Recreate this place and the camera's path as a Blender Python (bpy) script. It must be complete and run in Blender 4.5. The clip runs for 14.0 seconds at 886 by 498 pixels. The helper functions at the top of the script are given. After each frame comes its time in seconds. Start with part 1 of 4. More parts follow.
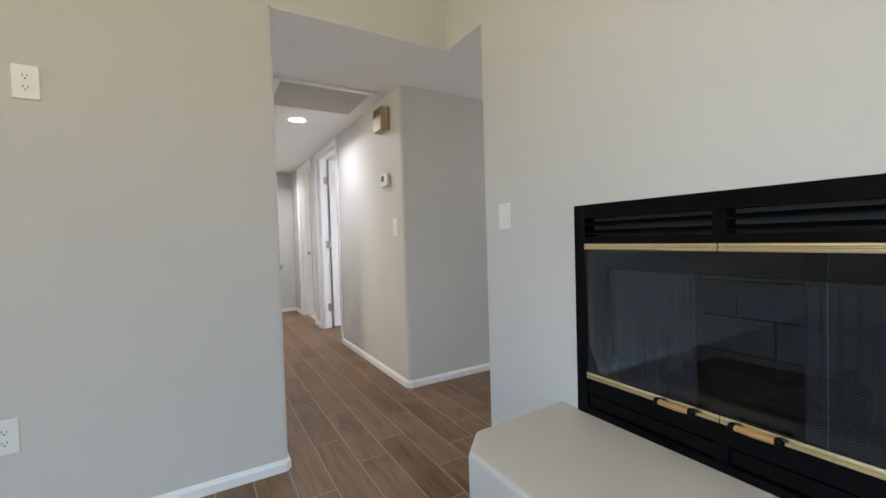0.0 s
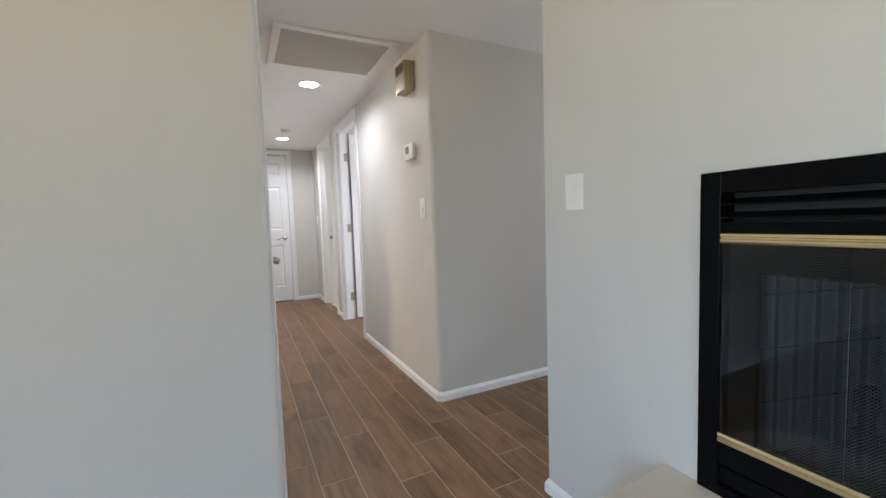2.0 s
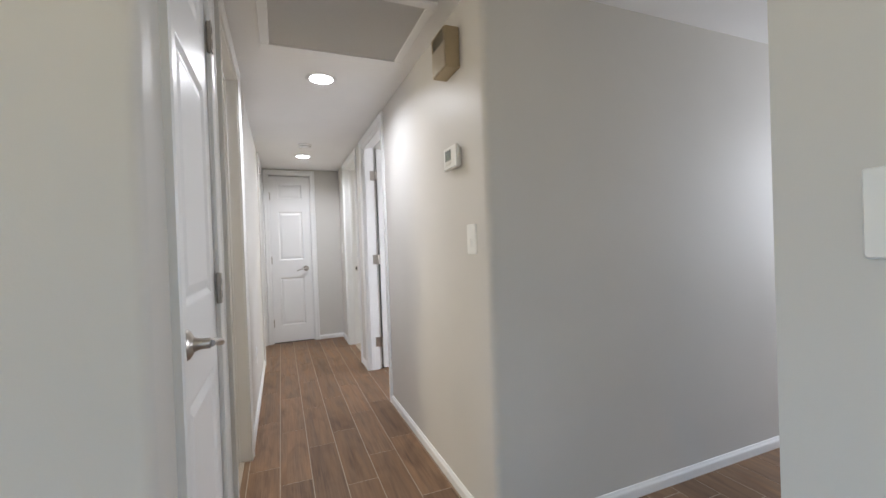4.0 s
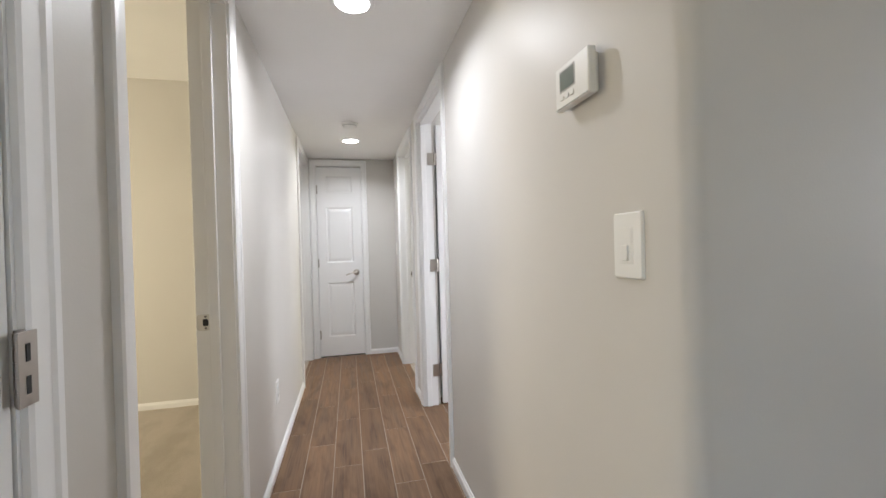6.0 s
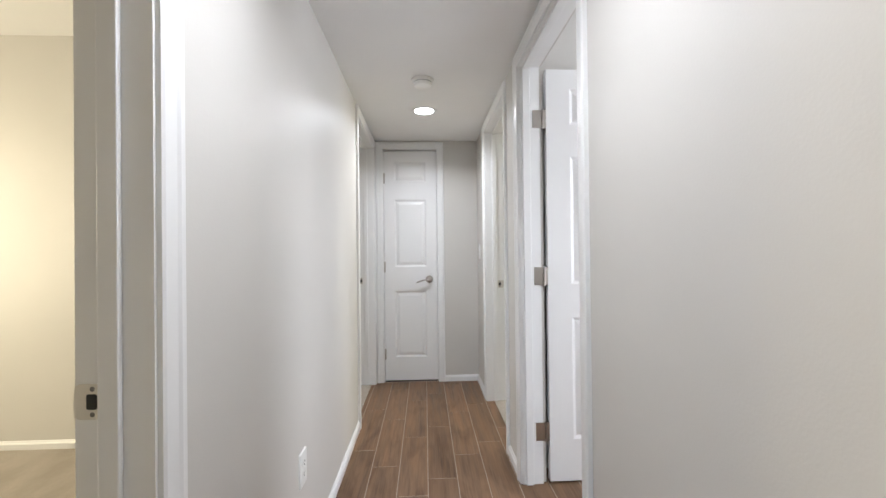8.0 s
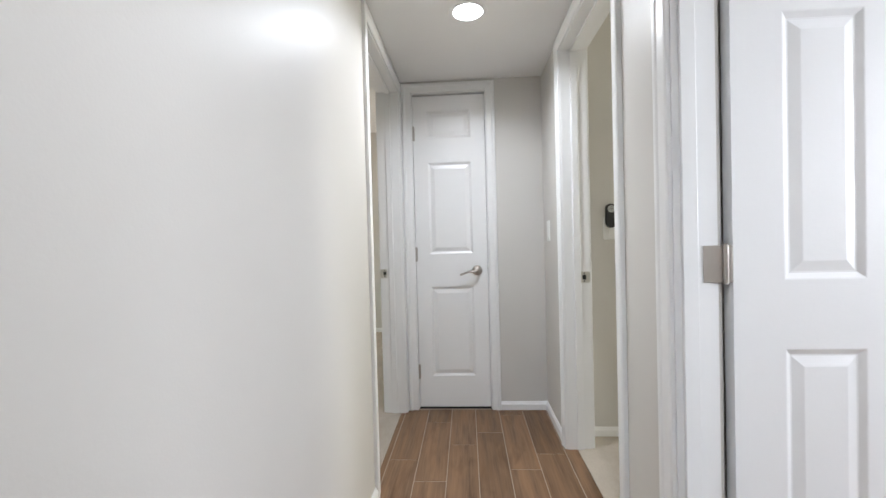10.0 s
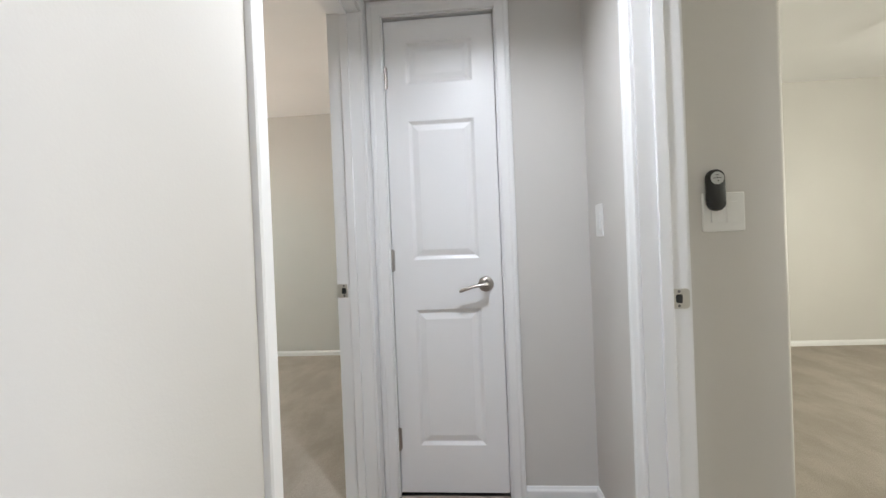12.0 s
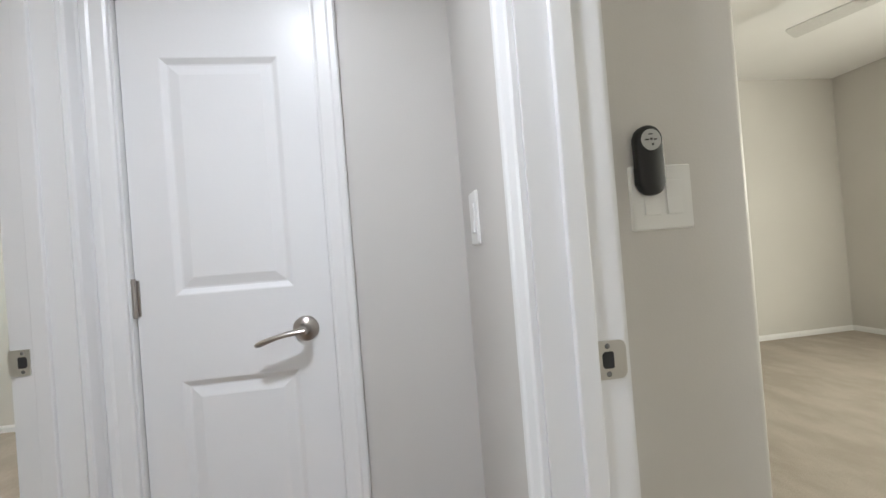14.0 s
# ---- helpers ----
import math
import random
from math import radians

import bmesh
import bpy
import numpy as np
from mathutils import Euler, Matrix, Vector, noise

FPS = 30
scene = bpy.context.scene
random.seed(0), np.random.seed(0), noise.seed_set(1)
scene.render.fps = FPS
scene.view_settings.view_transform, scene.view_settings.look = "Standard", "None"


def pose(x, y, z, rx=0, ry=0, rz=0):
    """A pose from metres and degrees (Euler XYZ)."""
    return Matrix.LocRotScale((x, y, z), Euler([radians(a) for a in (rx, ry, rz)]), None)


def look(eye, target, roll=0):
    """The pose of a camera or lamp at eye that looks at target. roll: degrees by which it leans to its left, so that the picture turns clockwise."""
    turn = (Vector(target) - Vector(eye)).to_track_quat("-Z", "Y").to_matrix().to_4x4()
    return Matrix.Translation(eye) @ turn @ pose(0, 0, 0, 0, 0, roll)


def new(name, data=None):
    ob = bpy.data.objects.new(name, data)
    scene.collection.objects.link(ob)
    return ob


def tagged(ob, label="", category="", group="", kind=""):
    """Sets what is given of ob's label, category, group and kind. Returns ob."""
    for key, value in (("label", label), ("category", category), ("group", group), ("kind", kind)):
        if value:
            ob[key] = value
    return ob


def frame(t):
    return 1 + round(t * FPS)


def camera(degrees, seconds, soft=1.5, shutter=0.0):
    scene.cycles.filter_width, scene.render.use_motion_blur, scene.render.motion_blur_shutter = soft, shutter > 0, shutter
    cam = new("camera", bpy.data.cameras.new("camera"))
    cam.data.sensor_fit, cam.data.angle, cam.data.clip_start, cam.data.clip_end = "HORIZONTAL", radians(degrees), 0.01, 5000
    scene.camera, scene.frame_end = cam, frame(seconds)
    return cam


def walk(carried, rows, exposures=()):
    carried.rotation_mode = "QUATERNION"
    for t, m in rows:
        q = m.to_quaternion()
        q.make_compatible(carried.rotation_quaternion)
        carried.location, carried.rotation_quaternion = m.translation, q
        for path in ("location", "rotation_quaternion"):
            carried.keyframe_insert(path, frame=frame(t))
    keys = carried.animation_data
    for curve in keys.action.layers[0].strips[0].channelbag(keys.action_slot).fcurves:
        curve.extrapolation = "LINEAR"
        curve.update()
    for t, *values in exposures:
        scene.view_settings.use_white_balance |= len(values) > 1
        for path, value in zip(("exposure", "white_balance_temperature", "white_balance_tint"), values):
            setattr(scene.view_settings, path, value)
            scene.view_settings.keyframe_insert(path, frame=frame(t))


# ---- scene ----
cam = camera(95.3, 14.0)
PATH = [
    (0, (-1.209, -2.558, 1.051), (-0.189, -0.839, 0.997), -1.7),
    (0.5, (-1.178, -2.487, 1.048), (-0.193, -0.747, 0.973), -1.7),
    (1, (-1.125, -2.384, 1.056), (-0.171, -0.63, 0.952), -1.9),
    (1.5, (-1.064, -2.254, 1.06), (-0.137, -0.486, 0.935), -2.1),
    (2, (-0.994, -2.089, 1.066), (-0.1, -0.305, 0.925), -1.9),
    (2.5, (-0.937, -1.901, 1.08), (-0.061, -0.108, 0.943), -1.9),
    (3, (-0.867, -1.712, 1.1), (-0.023, 0.098, 0.998), -2.4),
    (3.2, (-0.832, -1.639, 1.107), (-0.008, 0.181, 1.028), -2.5),
    (5.3, (-0.57, -0.8, 1.127), (0.011, 1.113, 1.142), -1.4),
    (5.5, (-0.547, -0.718, 1.132), (-0.002, 1.206, 1.135), -1.6),
    (5.8, (-0.53, -0.567, 1.159), (-0.032, 1.37, 1.144), -2.0),
    (6, (-0.503, -0.505, 1.151), (-0.049, 1.443, 1.138), -1.6),
    (6.5, (-0.472, -0.28, 1.152), (-0.116, 1.688, 1.138), -1.5),
    (7, (-0.459, -0.051, 1.156), (-0.2, 1.932, 1.158), -0.6),
    (7.5, (-0.467, 0.185, 1.156), (-0.284, 2.176, 1.168), -0.1),
    (7.7, (-0.468, 0.271, 1.151), (-0.321, 2.265, 1.165), -0.3),
    (9.8, (-0.475, 1.27, 1.088), (-0.597, 3.266, 1.062), -1.6),
    (10, (-0.495, 1.364, 1.083), (-0.611, 3.36, 1.051), -1.5),
    (10.5, (-0.499, 1.604, 1.076), (-0.629, 3.6, 1.025), -1.4),
    (11, (-0.487, 1.836, 1.069), (-0.653, 3.828, 1.014), -1.5),
    (11.5, (-0.476, 2.062, 1.064), (-0.662, 4.053, 1.022), -1.7),
    (12, (-0.473, 2.268, 1.063), (-0.626, 4.262, 1.05), -2.3),
    (12.5, (-0.446, 2.456, 1.068), (-0.568, 4.452, 1.073), -3.0),
    (13, (-0.399, 2.627, 1.061), (-0.458, 4.626, 1.086), -4.0),
    (13.5, (-0.317, 2.773, 1.053), (-0.257, 4.772, 1.091), -4.4),
    (14, (-0.205, 2.901, 1.065), (0.062, 4.883, 1.08), -4.5),
]
walk(cam, [(t, look(eye, target, roll)) for t, eye, target, roll in PATH],
     [(0, 0.13, 6250, 12), (3.2, 0.16, 6220, 12.5), (5.3, 0.14, 6380, 11.5), (6.5, 0.2, 6300, 11.5), (7.7, 0.15, 6220, 11), (9.8, 0.18, 6130, 10), (11.5, 0.18, 6080, 10.5), (13, 0.17, 6030, 11), (14, 0.18, 6050, 11)])

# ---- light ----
LAMP_Z = 2.57        # under the added living room fan
world = bpy.data.worlds.new("sky")
scene.world = world
world.use_nodes = True
wn = world.node_tree.nodes
sky = wn.new("ShaderNodeTexSky")
sky.sky_type, sky.sun_disc = "NISHITA", False
sky.sun_elevation, sky.sun_rotation = radians(48), radians(20)
world.node_tree.links.new(sky.outputs[0], wn["Background"].inputs[0])
wn["Background"].inputs[1].default_value = 0.12
sun = new("sun", bpy.data.lights.new("sun", "SUN"))
sun.data.energy, sun.data.angle, sun.data.color = 5.0, radians(0.5), (1, 0.95, 0.86)
sun.matrix_world = look((0, 0, 20), (-4.6, 12.6, 5.1))


def window_light(name, x, y, z, w, h, rz, energy, colour, down=8, spread=165):
    """Area lamp at a window's opening: sky light, ground bounce or added fill; rz is the way it faces into the room."""
    lamp = new(name, bpy.data.lights.new(name, "AREA"))
    lamp.data.shape, lamp.data.size, lamp.data.size_y = "RECTANGLE", w, h
    lamp.data.energy, lamp.data.color = energy, colour
    lamp.data.spread = radians(spread)
    lamp.matrix_world = pose(x, y, z, 90 - down, 0, rz)
    return lamp


# faces: rz 0 shines to +y, -90 to +x, 90 to -x
window_light("window_glow_living", -1.75, -6.12, 1.45, 2.6, 2.0, 0, 22, (0.36, 0.66, 1.0), 40, 95)
window_light("ground_glow_living", -1.75, -6.10, 1.45, 2.6, 2.0, 0, 17, (1.0, 0.90, 0.57), -43, 95)
window_light("window_glow_living_side", -4.92, -3.2, 1.35, 1.8, 2.0, -90, 64, (0.36, 0.66, 1.0), 38, 105)
window_light("ground_glow_living_side", -4.90, -3.2, 1.35, 1.8, 2.0, -90, 57, (1.0, 0.91, 0.58), -41, 105)
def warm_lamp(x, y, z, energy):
    """The lamp under a ceiling fan; the living room's one is an unseen addition."""
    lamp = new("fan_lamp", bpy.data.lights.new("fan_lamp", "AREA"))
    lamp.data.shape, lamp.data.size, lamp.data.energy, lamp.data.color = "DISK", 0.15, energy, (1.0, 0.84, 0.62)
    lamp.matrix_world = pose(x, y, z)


# Added warm light from above; no living room fixture is in view.
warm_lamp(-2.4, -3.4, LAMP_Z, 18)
warm_lamp(-2.79, 4.92, 2.17, 6)
# Fill added to brighten the passage wall; no source is known at that end.
window_light("passage_fill", 3.42, -0.46, 1.4, 0.8, 1.2, 90, 29, (0.88, 0.93, 1.0), 18)
window_light("window_glow_bathroom", 2.36, 1.4, 1.5, 1.0, 1.0, 80, 42, (0.95, 0.97, 1.0))
window_light("window_glow_bedroom_one", -3.88, 1.75, 1.35, 1.0, 1.2, -72, 36, (1.0, 0.87, 0.60), 8, 155)
window_light("window_glow_bedroom_two", -3.98, 4.9, 1.35, 1.2, 1.2, -90, 17, (0.84, 1.0, 0.92))
# Pink uplight added to tint the bedroom ceiling; no such source is known.
window_light("ceiling_tint_bedroom_two", -3.96, 4.9, 1.35, 1.2, 1.2, -90, 13, (1.0, 0.64, 0.44), -48, 110)
window_light("window_glow_bedroom_three", 4.11, 3.55, 1.35, 1.2, 1.2, 74, 64, (1.0, 0.955, 0.76))


# ---- materials ----
def material(name, rough=0.5, metal=0.0):
    m = bpy.data.materials.new(name)
    m.use_nodes = True
    b = m.node_tree.nodes["Principled BSDF"]
    b.inputs["Roughness"].default_value, b.inputs["Metallic"].default_value = rough, metal
    return m, m.node_tree.nodes, m.node_tree.links, b


def mixed(nodes, links, fac, a, b):
    mix = nodes.new("ShaderNodeMix")
    mix.data_type = "RGBA"
    links.new(fac, mix.inputs[0])
    for slot, v in ((6, a), (7, b)):
        if isinstance(v, tuple):
            mix.inputs[slot].default_value = (*v, 1)
        else:
            links.new(v, mix.inputs[slot])
    return mix.outputs[2]


def noise_tex(nodes, links, scale, detail=2.0, stretch=None, rough=0.5):
    tc = nodes.new("ShaderNodeNewGeometry").outputs["Position"]
    if stretch:
        mp = nodes.new("ShaderNodeMapping")
        mp.inputs["Scale"].default_value = stretch
        links.new(tc, mp.inputs[0])
        tc = mp.outputs[0]
    n = nodes.new("ShaderNodeTexNoise")
    n.inputs["Scale"].default_value, n.inputs["Detail"].default_value = scale, detail
    n.inputs["Roughness"].default_value = rough
    links.new(tc, n.inputs["Vector"])
    return n.outputs["Fac"]


def ramp(nodes, links, fac, lo, hi):
    r = nodes.new("ShaderNodeMapRange")
    r.inputs[1].default_value, r.inputs[2].default_value = lo, hi
    links.new(fac, r.inputs[0])
    return r.outputs[0]


def bump(nodes, links, b, height, strength, distance):
    n = nodes.new("ShaderNodeBump")
    n.inputs["Strength"].default_value, n.inputs["Distance"].default_value = strength, distance
    links.new(height, n.inputs["Height"])
    links.new(n.outputs[0], b.inputs["Normal"])


def paint(name, colour, rough, grain, depth, vary=0.04, gloss=0.05):
    """Painted plaster or wood: fine relief and a faint unevenness of tone and gloss."""
    m, n, l, b = material(name, rough)
    big = ramp(n, l, noise_tex(n, l, 1.7, 3), 0.3, 0.7)
    dark = tuple(c * (1 - vary) for c in colour)
    l.new(mixed(n, l, big, dark, colour), b.inputs["Base Color"])
    fine = noise_tex(n, l, grain, 3)
    bump(n, l, b, fine, depth, 0.002)
    mr = n.new("ShaderNodeMapRange")
    mr.inputs[3].default_value, mr.inputs[4].default_value = rough - gloss, rough + gloss
    l.new(noise_tex(n, l, 6, 2), mr.inputs[0])
    l.new(mr.outputs[0], b.inputs["Roughness"])
    return m


WALL = paint("greige_wall_paint", (0.64, 0.62, 0.59), 0.44, 190, 0.10)
WALL.node_tree.nodes["Principled BSDF"].inputs["Specular IOR Level"].default_value = 0.28
CEIL = paint("white_ceiling_paint", (0.87, 0.865, 0.86), 0.8, 120, 0.35)
TRIM = paint("white_semigloss_trim", (0.83, 0.83, 0.83), 0.33, 90, 0.04, 0.02, 0.015)
DOORP = paint("white_door_paint", (0.84, 0.84, 0.845), 0.33, 90, 0.06, 0.02)
PLASTIC = paint("white_plastic", (0.82, 0.82, 0.80), 0.3, 300, 0.03, 0.02)
HEARTHP = paint("grey_beige_hearth_plaster", (0.56, 0.52, 0.475), 0.55, 150, 0.25)


def metal(name, colour, rough, scale=60.0):
    m, n, l, b = material(name, rough, 1.0)
    f = noise_tex(n, l, scale, 3, (1, 1, 1))
    l.new(mixed(n, l, f, tuple(c * 0.93 for c in colour), colour), b.inputs["Base Color"])
    mr = n.new("ShaderNodeMapRange")
    mr.inputs[3].default_value, mr.inputs[4].default_value = rough - 0.03, rough + 0.04
    l.new(f, mr.inputs[0])
    l.new(mr.outputs[0], b.inputs["Roughness"])
    return m


NICKEL = metal("brushed_nickel", (0.49, 0.455, 0.42), 0.3)
BRASS = metal("polished_brass", (0.86, 0.75, 0.50), 0.24)
CHAMPAGNE = metal("champagne_lacquer", (0.46, 0.38, 0.26), 0.40)
CHAMPAGNE_LIGHT = metal("satin_champagne", (0.58, 0.51, 0.40), 0.36)
SILVER = metal("satin_silver", (0.66, 0.64, 0.60), 0.35)


def plain(name, colour, rough, grain=80.0, vary=0.15, depth=0.05):
    m, n, l, b = material(name, rough)
    f = noise_tex(n, l, grain, 3)
    l.new(mixed(n, l, f, tuple(c * (1 - vary) for c in colour), colour), b.inputs["Base Color"])
    bump(n, l, b, f, depth, 0.001)
    return m


BLACK = plain("black_enamel", (0.0035, 0.0035, 0.004), 0.3, 60, 0.3)
BLACK.node_tree.nodes["Principled BSDF"].inputs["Specular IOR Level"].default_value = 0.09
BLACK_SOFT = plain("black_plastic", (0.014, 0.014, 0.015), 0.45, 200)
# Shade inside holes, slots and gaps, put in as a near-black colour.
DARK = plain("dark_gap_shade", (0.03, 0.03, 0.03), 0.7)
MATTE = plain("matte_black_steel", (0.012, 0.012, 0.012), 0.8, 60, 0.3, 0.0)
SOOT = plain("sooted_iron", (0.03, 0.03, 0.03), 0.65, 120, 0.5, 0.3)
LCD = plain("grey_green_lcd", (0.20, 0.23, 0.21), 0.2)
SCREW = plain("dark_steel_screw", (0.16, 0.155, 0.15), 0.4)
KEYPAD = plain("pale_grey_keypad", (0.56, 0.57, 0.56), 0.45)
GREYP = plain("grey_plastic", (0.45, 0.45, 0.44), 0.4)
WOODH = plain("honey_oak_handle", (0.55, 0.30, 0.10), 0.35, 40, 0.35)
FILTER = plain("grey_grille_filter", (0.78, 0.77, 0.76), 0.8, 300)
FANW = plain("white_fan_blade", (0.74, 0.74, 0.73), 0.4)
FIREBRICK = plain("pale_refractory_panel", (0.36, 0.355, 0.345), 0.9, 24, 0.5, 0.6)
LOGS = plain("charred_ceramic_log", (0.06, 0.054, 0.048), 0.9, 30, 0.7, 0.8)
GROUT = plain("sand_grout", (0.42, 0.35, 0.285), 0.9, 220, 0.25, 0.3)
YARD = plain("gravel_yard", (0.30, 0.26, 0.21), 0.95, 12, 0.4, 0.5)


def plank_material():
    """Wood-look porcelain: long grain along y, broader smoky streaks, each plank its own tone."""
    m, n, l, b = material("wood_look_porcelain", 0.38)
    rnd = n.new("ShaderNodeObjectInfo").outputs["Random"]
    off = n.new("ShaderNodeCombineXYZ")
    k = n.new("ShaderNodeMath")
    k.operation = "MULTIPLY"
    k.inputs[1].default_value = 37.0
    l.new(rnd, k.inputs[0])
    l.new(k.outputs[0], off.inputs[2])
    add = n.new("ShaderNodeVectorMath")
    l.new(n.new("ShaderNodeNewGeometry").outputs["Position"], add.inputs[0])
    l.new(off.outputs[0], add.inputs[1])

    def streak(sx, sy, detail, distort):
        mp = n.new("ShaderNodeMapping")
        mp.inputs["Scale"].default_value = (sx, sy, 1)
        l.new(add.outputs[0], mp.inputs[0])
        t = n.new("ShaderNodeTexNoise")
        t.inputs["Scale"].default_value, t.inputs["Detail"].default_value = 1.0, detail
        t.inputs["Distortion"].default_value = distort
        l.new(mp.outputs[0], t.inputs["Vector"])
        return t.outputs["Fac"]

    grain = ramp(n, l, streak(150, 5, 4, 0.4), 0.28, 0.72)
    smoke = ramp(n, l, streak(24, 1.8, 3, 0.7), 0.33, 0.67)
    base = mixed(n, l, smoke, (0.052, 0.026, 0.014), (0.198, 0.112, 0.062))
    base = mixed(n, l, ramp(n, l, grain, -0.6, 1.7), base, (0.275, 0.174, 0.106))
    blot = ramp(n, l, streak(11, 2.6, 4, 0.9), 0.52, 0.92)
    base = mixed(n, l, blot, base, mixed(n, l, grain, (0.046, 0.023, 0.012), (0.098, 0.053, 0.029)))
    tone = n.new("ShaderNodeHueSaturation")
    v = n.new("ShaderNodeMapRange")
    v.inputs[3].default_value, v.inputs[4].default_value = 0.84, 1.14
    l.new(rnd, v.inputs[0])
    l.new(v.outputs[0], tone.inputs["Value"])
    l.new(base, tone.inputs["Color"])
    l.new(tone.outputs[0], b.inputs["Base Color"])
    bump(n, l, b, grain, 0.12, 0.001)
    mr = n.new("ShaderNodeMapRange")
    mr.inputs[3].default_value, mr.inputs[4].default_value = 0.40, 0.55
    b.inputs["Specular IOR Level"].default_value = 0.2
    l.new(smoke, mr.inputs[0])
    l.new(mr.outputs[0], b.inputs["Roughness"])
    return m


PLANK = plank_material()


def carpet_material():
    """Cut-pile carpet: tufts, and broad brushed tracks from the vacuum."""
    m, n, l, b = material("beige_cut_pile_carpet", 0.97)
    tuft = noise_tex(n, l, 230, 4)
    track = ramp(n, l, noise_tex(n, l, 4.2, 5, (1.15, 0.55, 1), 0.62), 0.40, 0.60)
    c = mixed(n, l, track, (0.41, 0.365, 0.315), (0.55, 0.50, 0.445))
    c = mixed(n, l, ramp(n, l, tuft, 0.25, 0.75), mixed(n, l, tuft, (0.35, 0.30, 0.245), (0.42, 0.37, 0.31)), c)
    l.new(c, b.inputs["Base Color"])
    bump(n, l, b, tuft, 0.9, 0.006)
    return m


CARPET = carpet_material()


def glow(name, colour, strength):
    m, n, l, b = material(name, 0.4)
    b.inputs["Base Color"].default_value = (0.8, 0.8, 0.8, 1)
    b.inputs["Emission Color"].default_value = (*colour, 1)
    b.inputs["Emission Strength"].default_value = strength
    return m


CAN_GLOW = glow("lit_can_lens", (1.0, 0.985, 0.97), 20)
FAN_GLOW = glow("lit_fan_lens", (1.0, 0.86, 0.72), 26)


def smoked_glass():
    m = bpy.data.materials.new("smoked_fire_glass")
    m.use_nodes = True
    n, l = m.node_tree.nodes, m.node_tree.links
    n.remove(n["Principled BSDF"])
    tr, gl, mix, fr = (n.new("ShaderNode" + k) for k in ("BsdfTransparent", "BsdfGlossy", "MixShader", "Fresnel"))
    tr.inputs[0].default_value = (0.60, 0.63, 0.66, 1)
    gl.inputs["Roughness"].default_value = 0.02
    fr.inputs[0].default_value = 1.5
    l.new(fr.outputs[0], mix.inputs[0])
    l.new(tr.outputs[0], mix.inputs[1])
    l.new(gl.outputs[0], mix.inputs[2])
    l.new(mix.outputs[0], n["Material Output"].inputs[0])
    return m


SMOKED = smoked_glass()


def mesh_curtain():
    """Woven steel spark screen: see-through diamonds between wires."""
    m, n, l, b = material("spark_screen_mesh", 0.5, 0.2)
    b.inputs["Base Color"].default_value = (0.40, 0.40, 0.41, 1)
    tc = n.new("ShaderNodeNewGeometry").outputs["Position"]
    sep = n.new("ShaderNodeSeparateXYZ")
    l.new(tc, sep.inputs[0])
    waves = []
    for sign in ("ADD", "SUBTRACT"):
        s = n.new("ShaderNodeMath")
        s.operation = sign
        l.new(sep.outputs[1], s.inputs[0])
        l.new(sep.outputs[2], s.inputs[1])
        f = n.new("ShaderNodeMath")
        f.operation = "PINGPONG"
        f.inputs[1].default_value = 0.0036
        l.new(s.outputs[0], f.inputs[0])
        g = n.new("ShaderNodeMath")
        g.operation = "LESS_THAN"
        g.inputs[1].default_value = 0.0011
        l.new(f.outputs[0], g.inputs[0])
        waves.append(g.outputs[0])
    mx = n.new("ShaderNodeMath")
    mx.operation = "MAXIMUM"
    l.new(waves[0], mx.inputs[0])
    l.new(waves[1], mx.inputs[1])
    l.new(mx.outputs[0], b.inputs["Alpha"])
    return m


SCREEN = mesh_curtain()


def clear_glass():
    m = bpy.data.materials.new("window_glass")
    m.use_nodes = True
    n, l = m.node_tree.nodes, m.node_tree.links
    n.remove(n["Principled BSDF"])
    tr, gl, mix, fr = (n.new("ShaderNode" + k) for k in ("BsdfTransparent", "BsdfGlossy", "MixShader", "Fresnel"))
    gl.inputs["Roughness"].default_value = 0.0
    l.new(fr.outputs[0], mix.inputs[0])
    l.new(tr.outputs[0], mix.inputs[1])
    l.new(gl.outputs[0], mix.inputs[2])
    l.new(mix.outputs[0], n["Material Output"].inputs[0])
    return m


GLASS = clear_glass()


# ---- mesh tools ----
def mesh_object(name, bm, mat, smooth=False):
    me = bpy.data.meshes.new(name)
    bmesh.ops.recalc_face_normals(bm, faces=bm.faces)
    bm.to_mesh(me)
    bm.free()
    me.materials.append(mat)
    if smooth:
        for p in me.polygons:
            p.use_smooth = True
        me.set_sharp_from_angle(angle=radians(35))
    return new(name, me)


def part(name, bm, mat, parent, label="", smooth=False):
    ob = mesh_object(name, bm, mat, smooth)
    ob.parent = parent
    if label:
        tagged(ob, label)
    return ob


def thing(name, label, category, group="", kind="", m=None):
    ob = new(name)
    ob.empty_display_size = 0.1
    if m is not None:
        ob.matrix_basis = m
    return tagged(ob, label, category, group, kind)


def box(bm, x0, x1, y0, y1, z0, z1, bevel=0.0, seg=2):
    vs = [bm.verts.new(p) for p in ((x0, y0, z0), (x1, y0, z0), (x1, y1, z0), (x0, y1, z0), (x0, y0, z1), (x1, y0, z1), (x1, y1, z1), (x0, y1, z1))]
    fs = [bm.faces.new([vs[i] for i in f]) for f in ((0, 3, 2, 1), (4, 5, 6, 7), (0, 1, 5, 4), (1, 2, 6, 5), (2, 3, 7, 6), (3, 0, 4, 7))]
    if bevel:
        es = list({e for f in fs for e in f.edges})
        bmesh.ops.bevel(bm, geom=es, offset=bevel, segments=seg, affect="EDGES", profile=0.5)
    return bm


def boxes(*rows, bevel=0.0):
    bm = bmesh.new()
    for r in rows:
        box(bm, *r, bevel=bevel)
    return bm


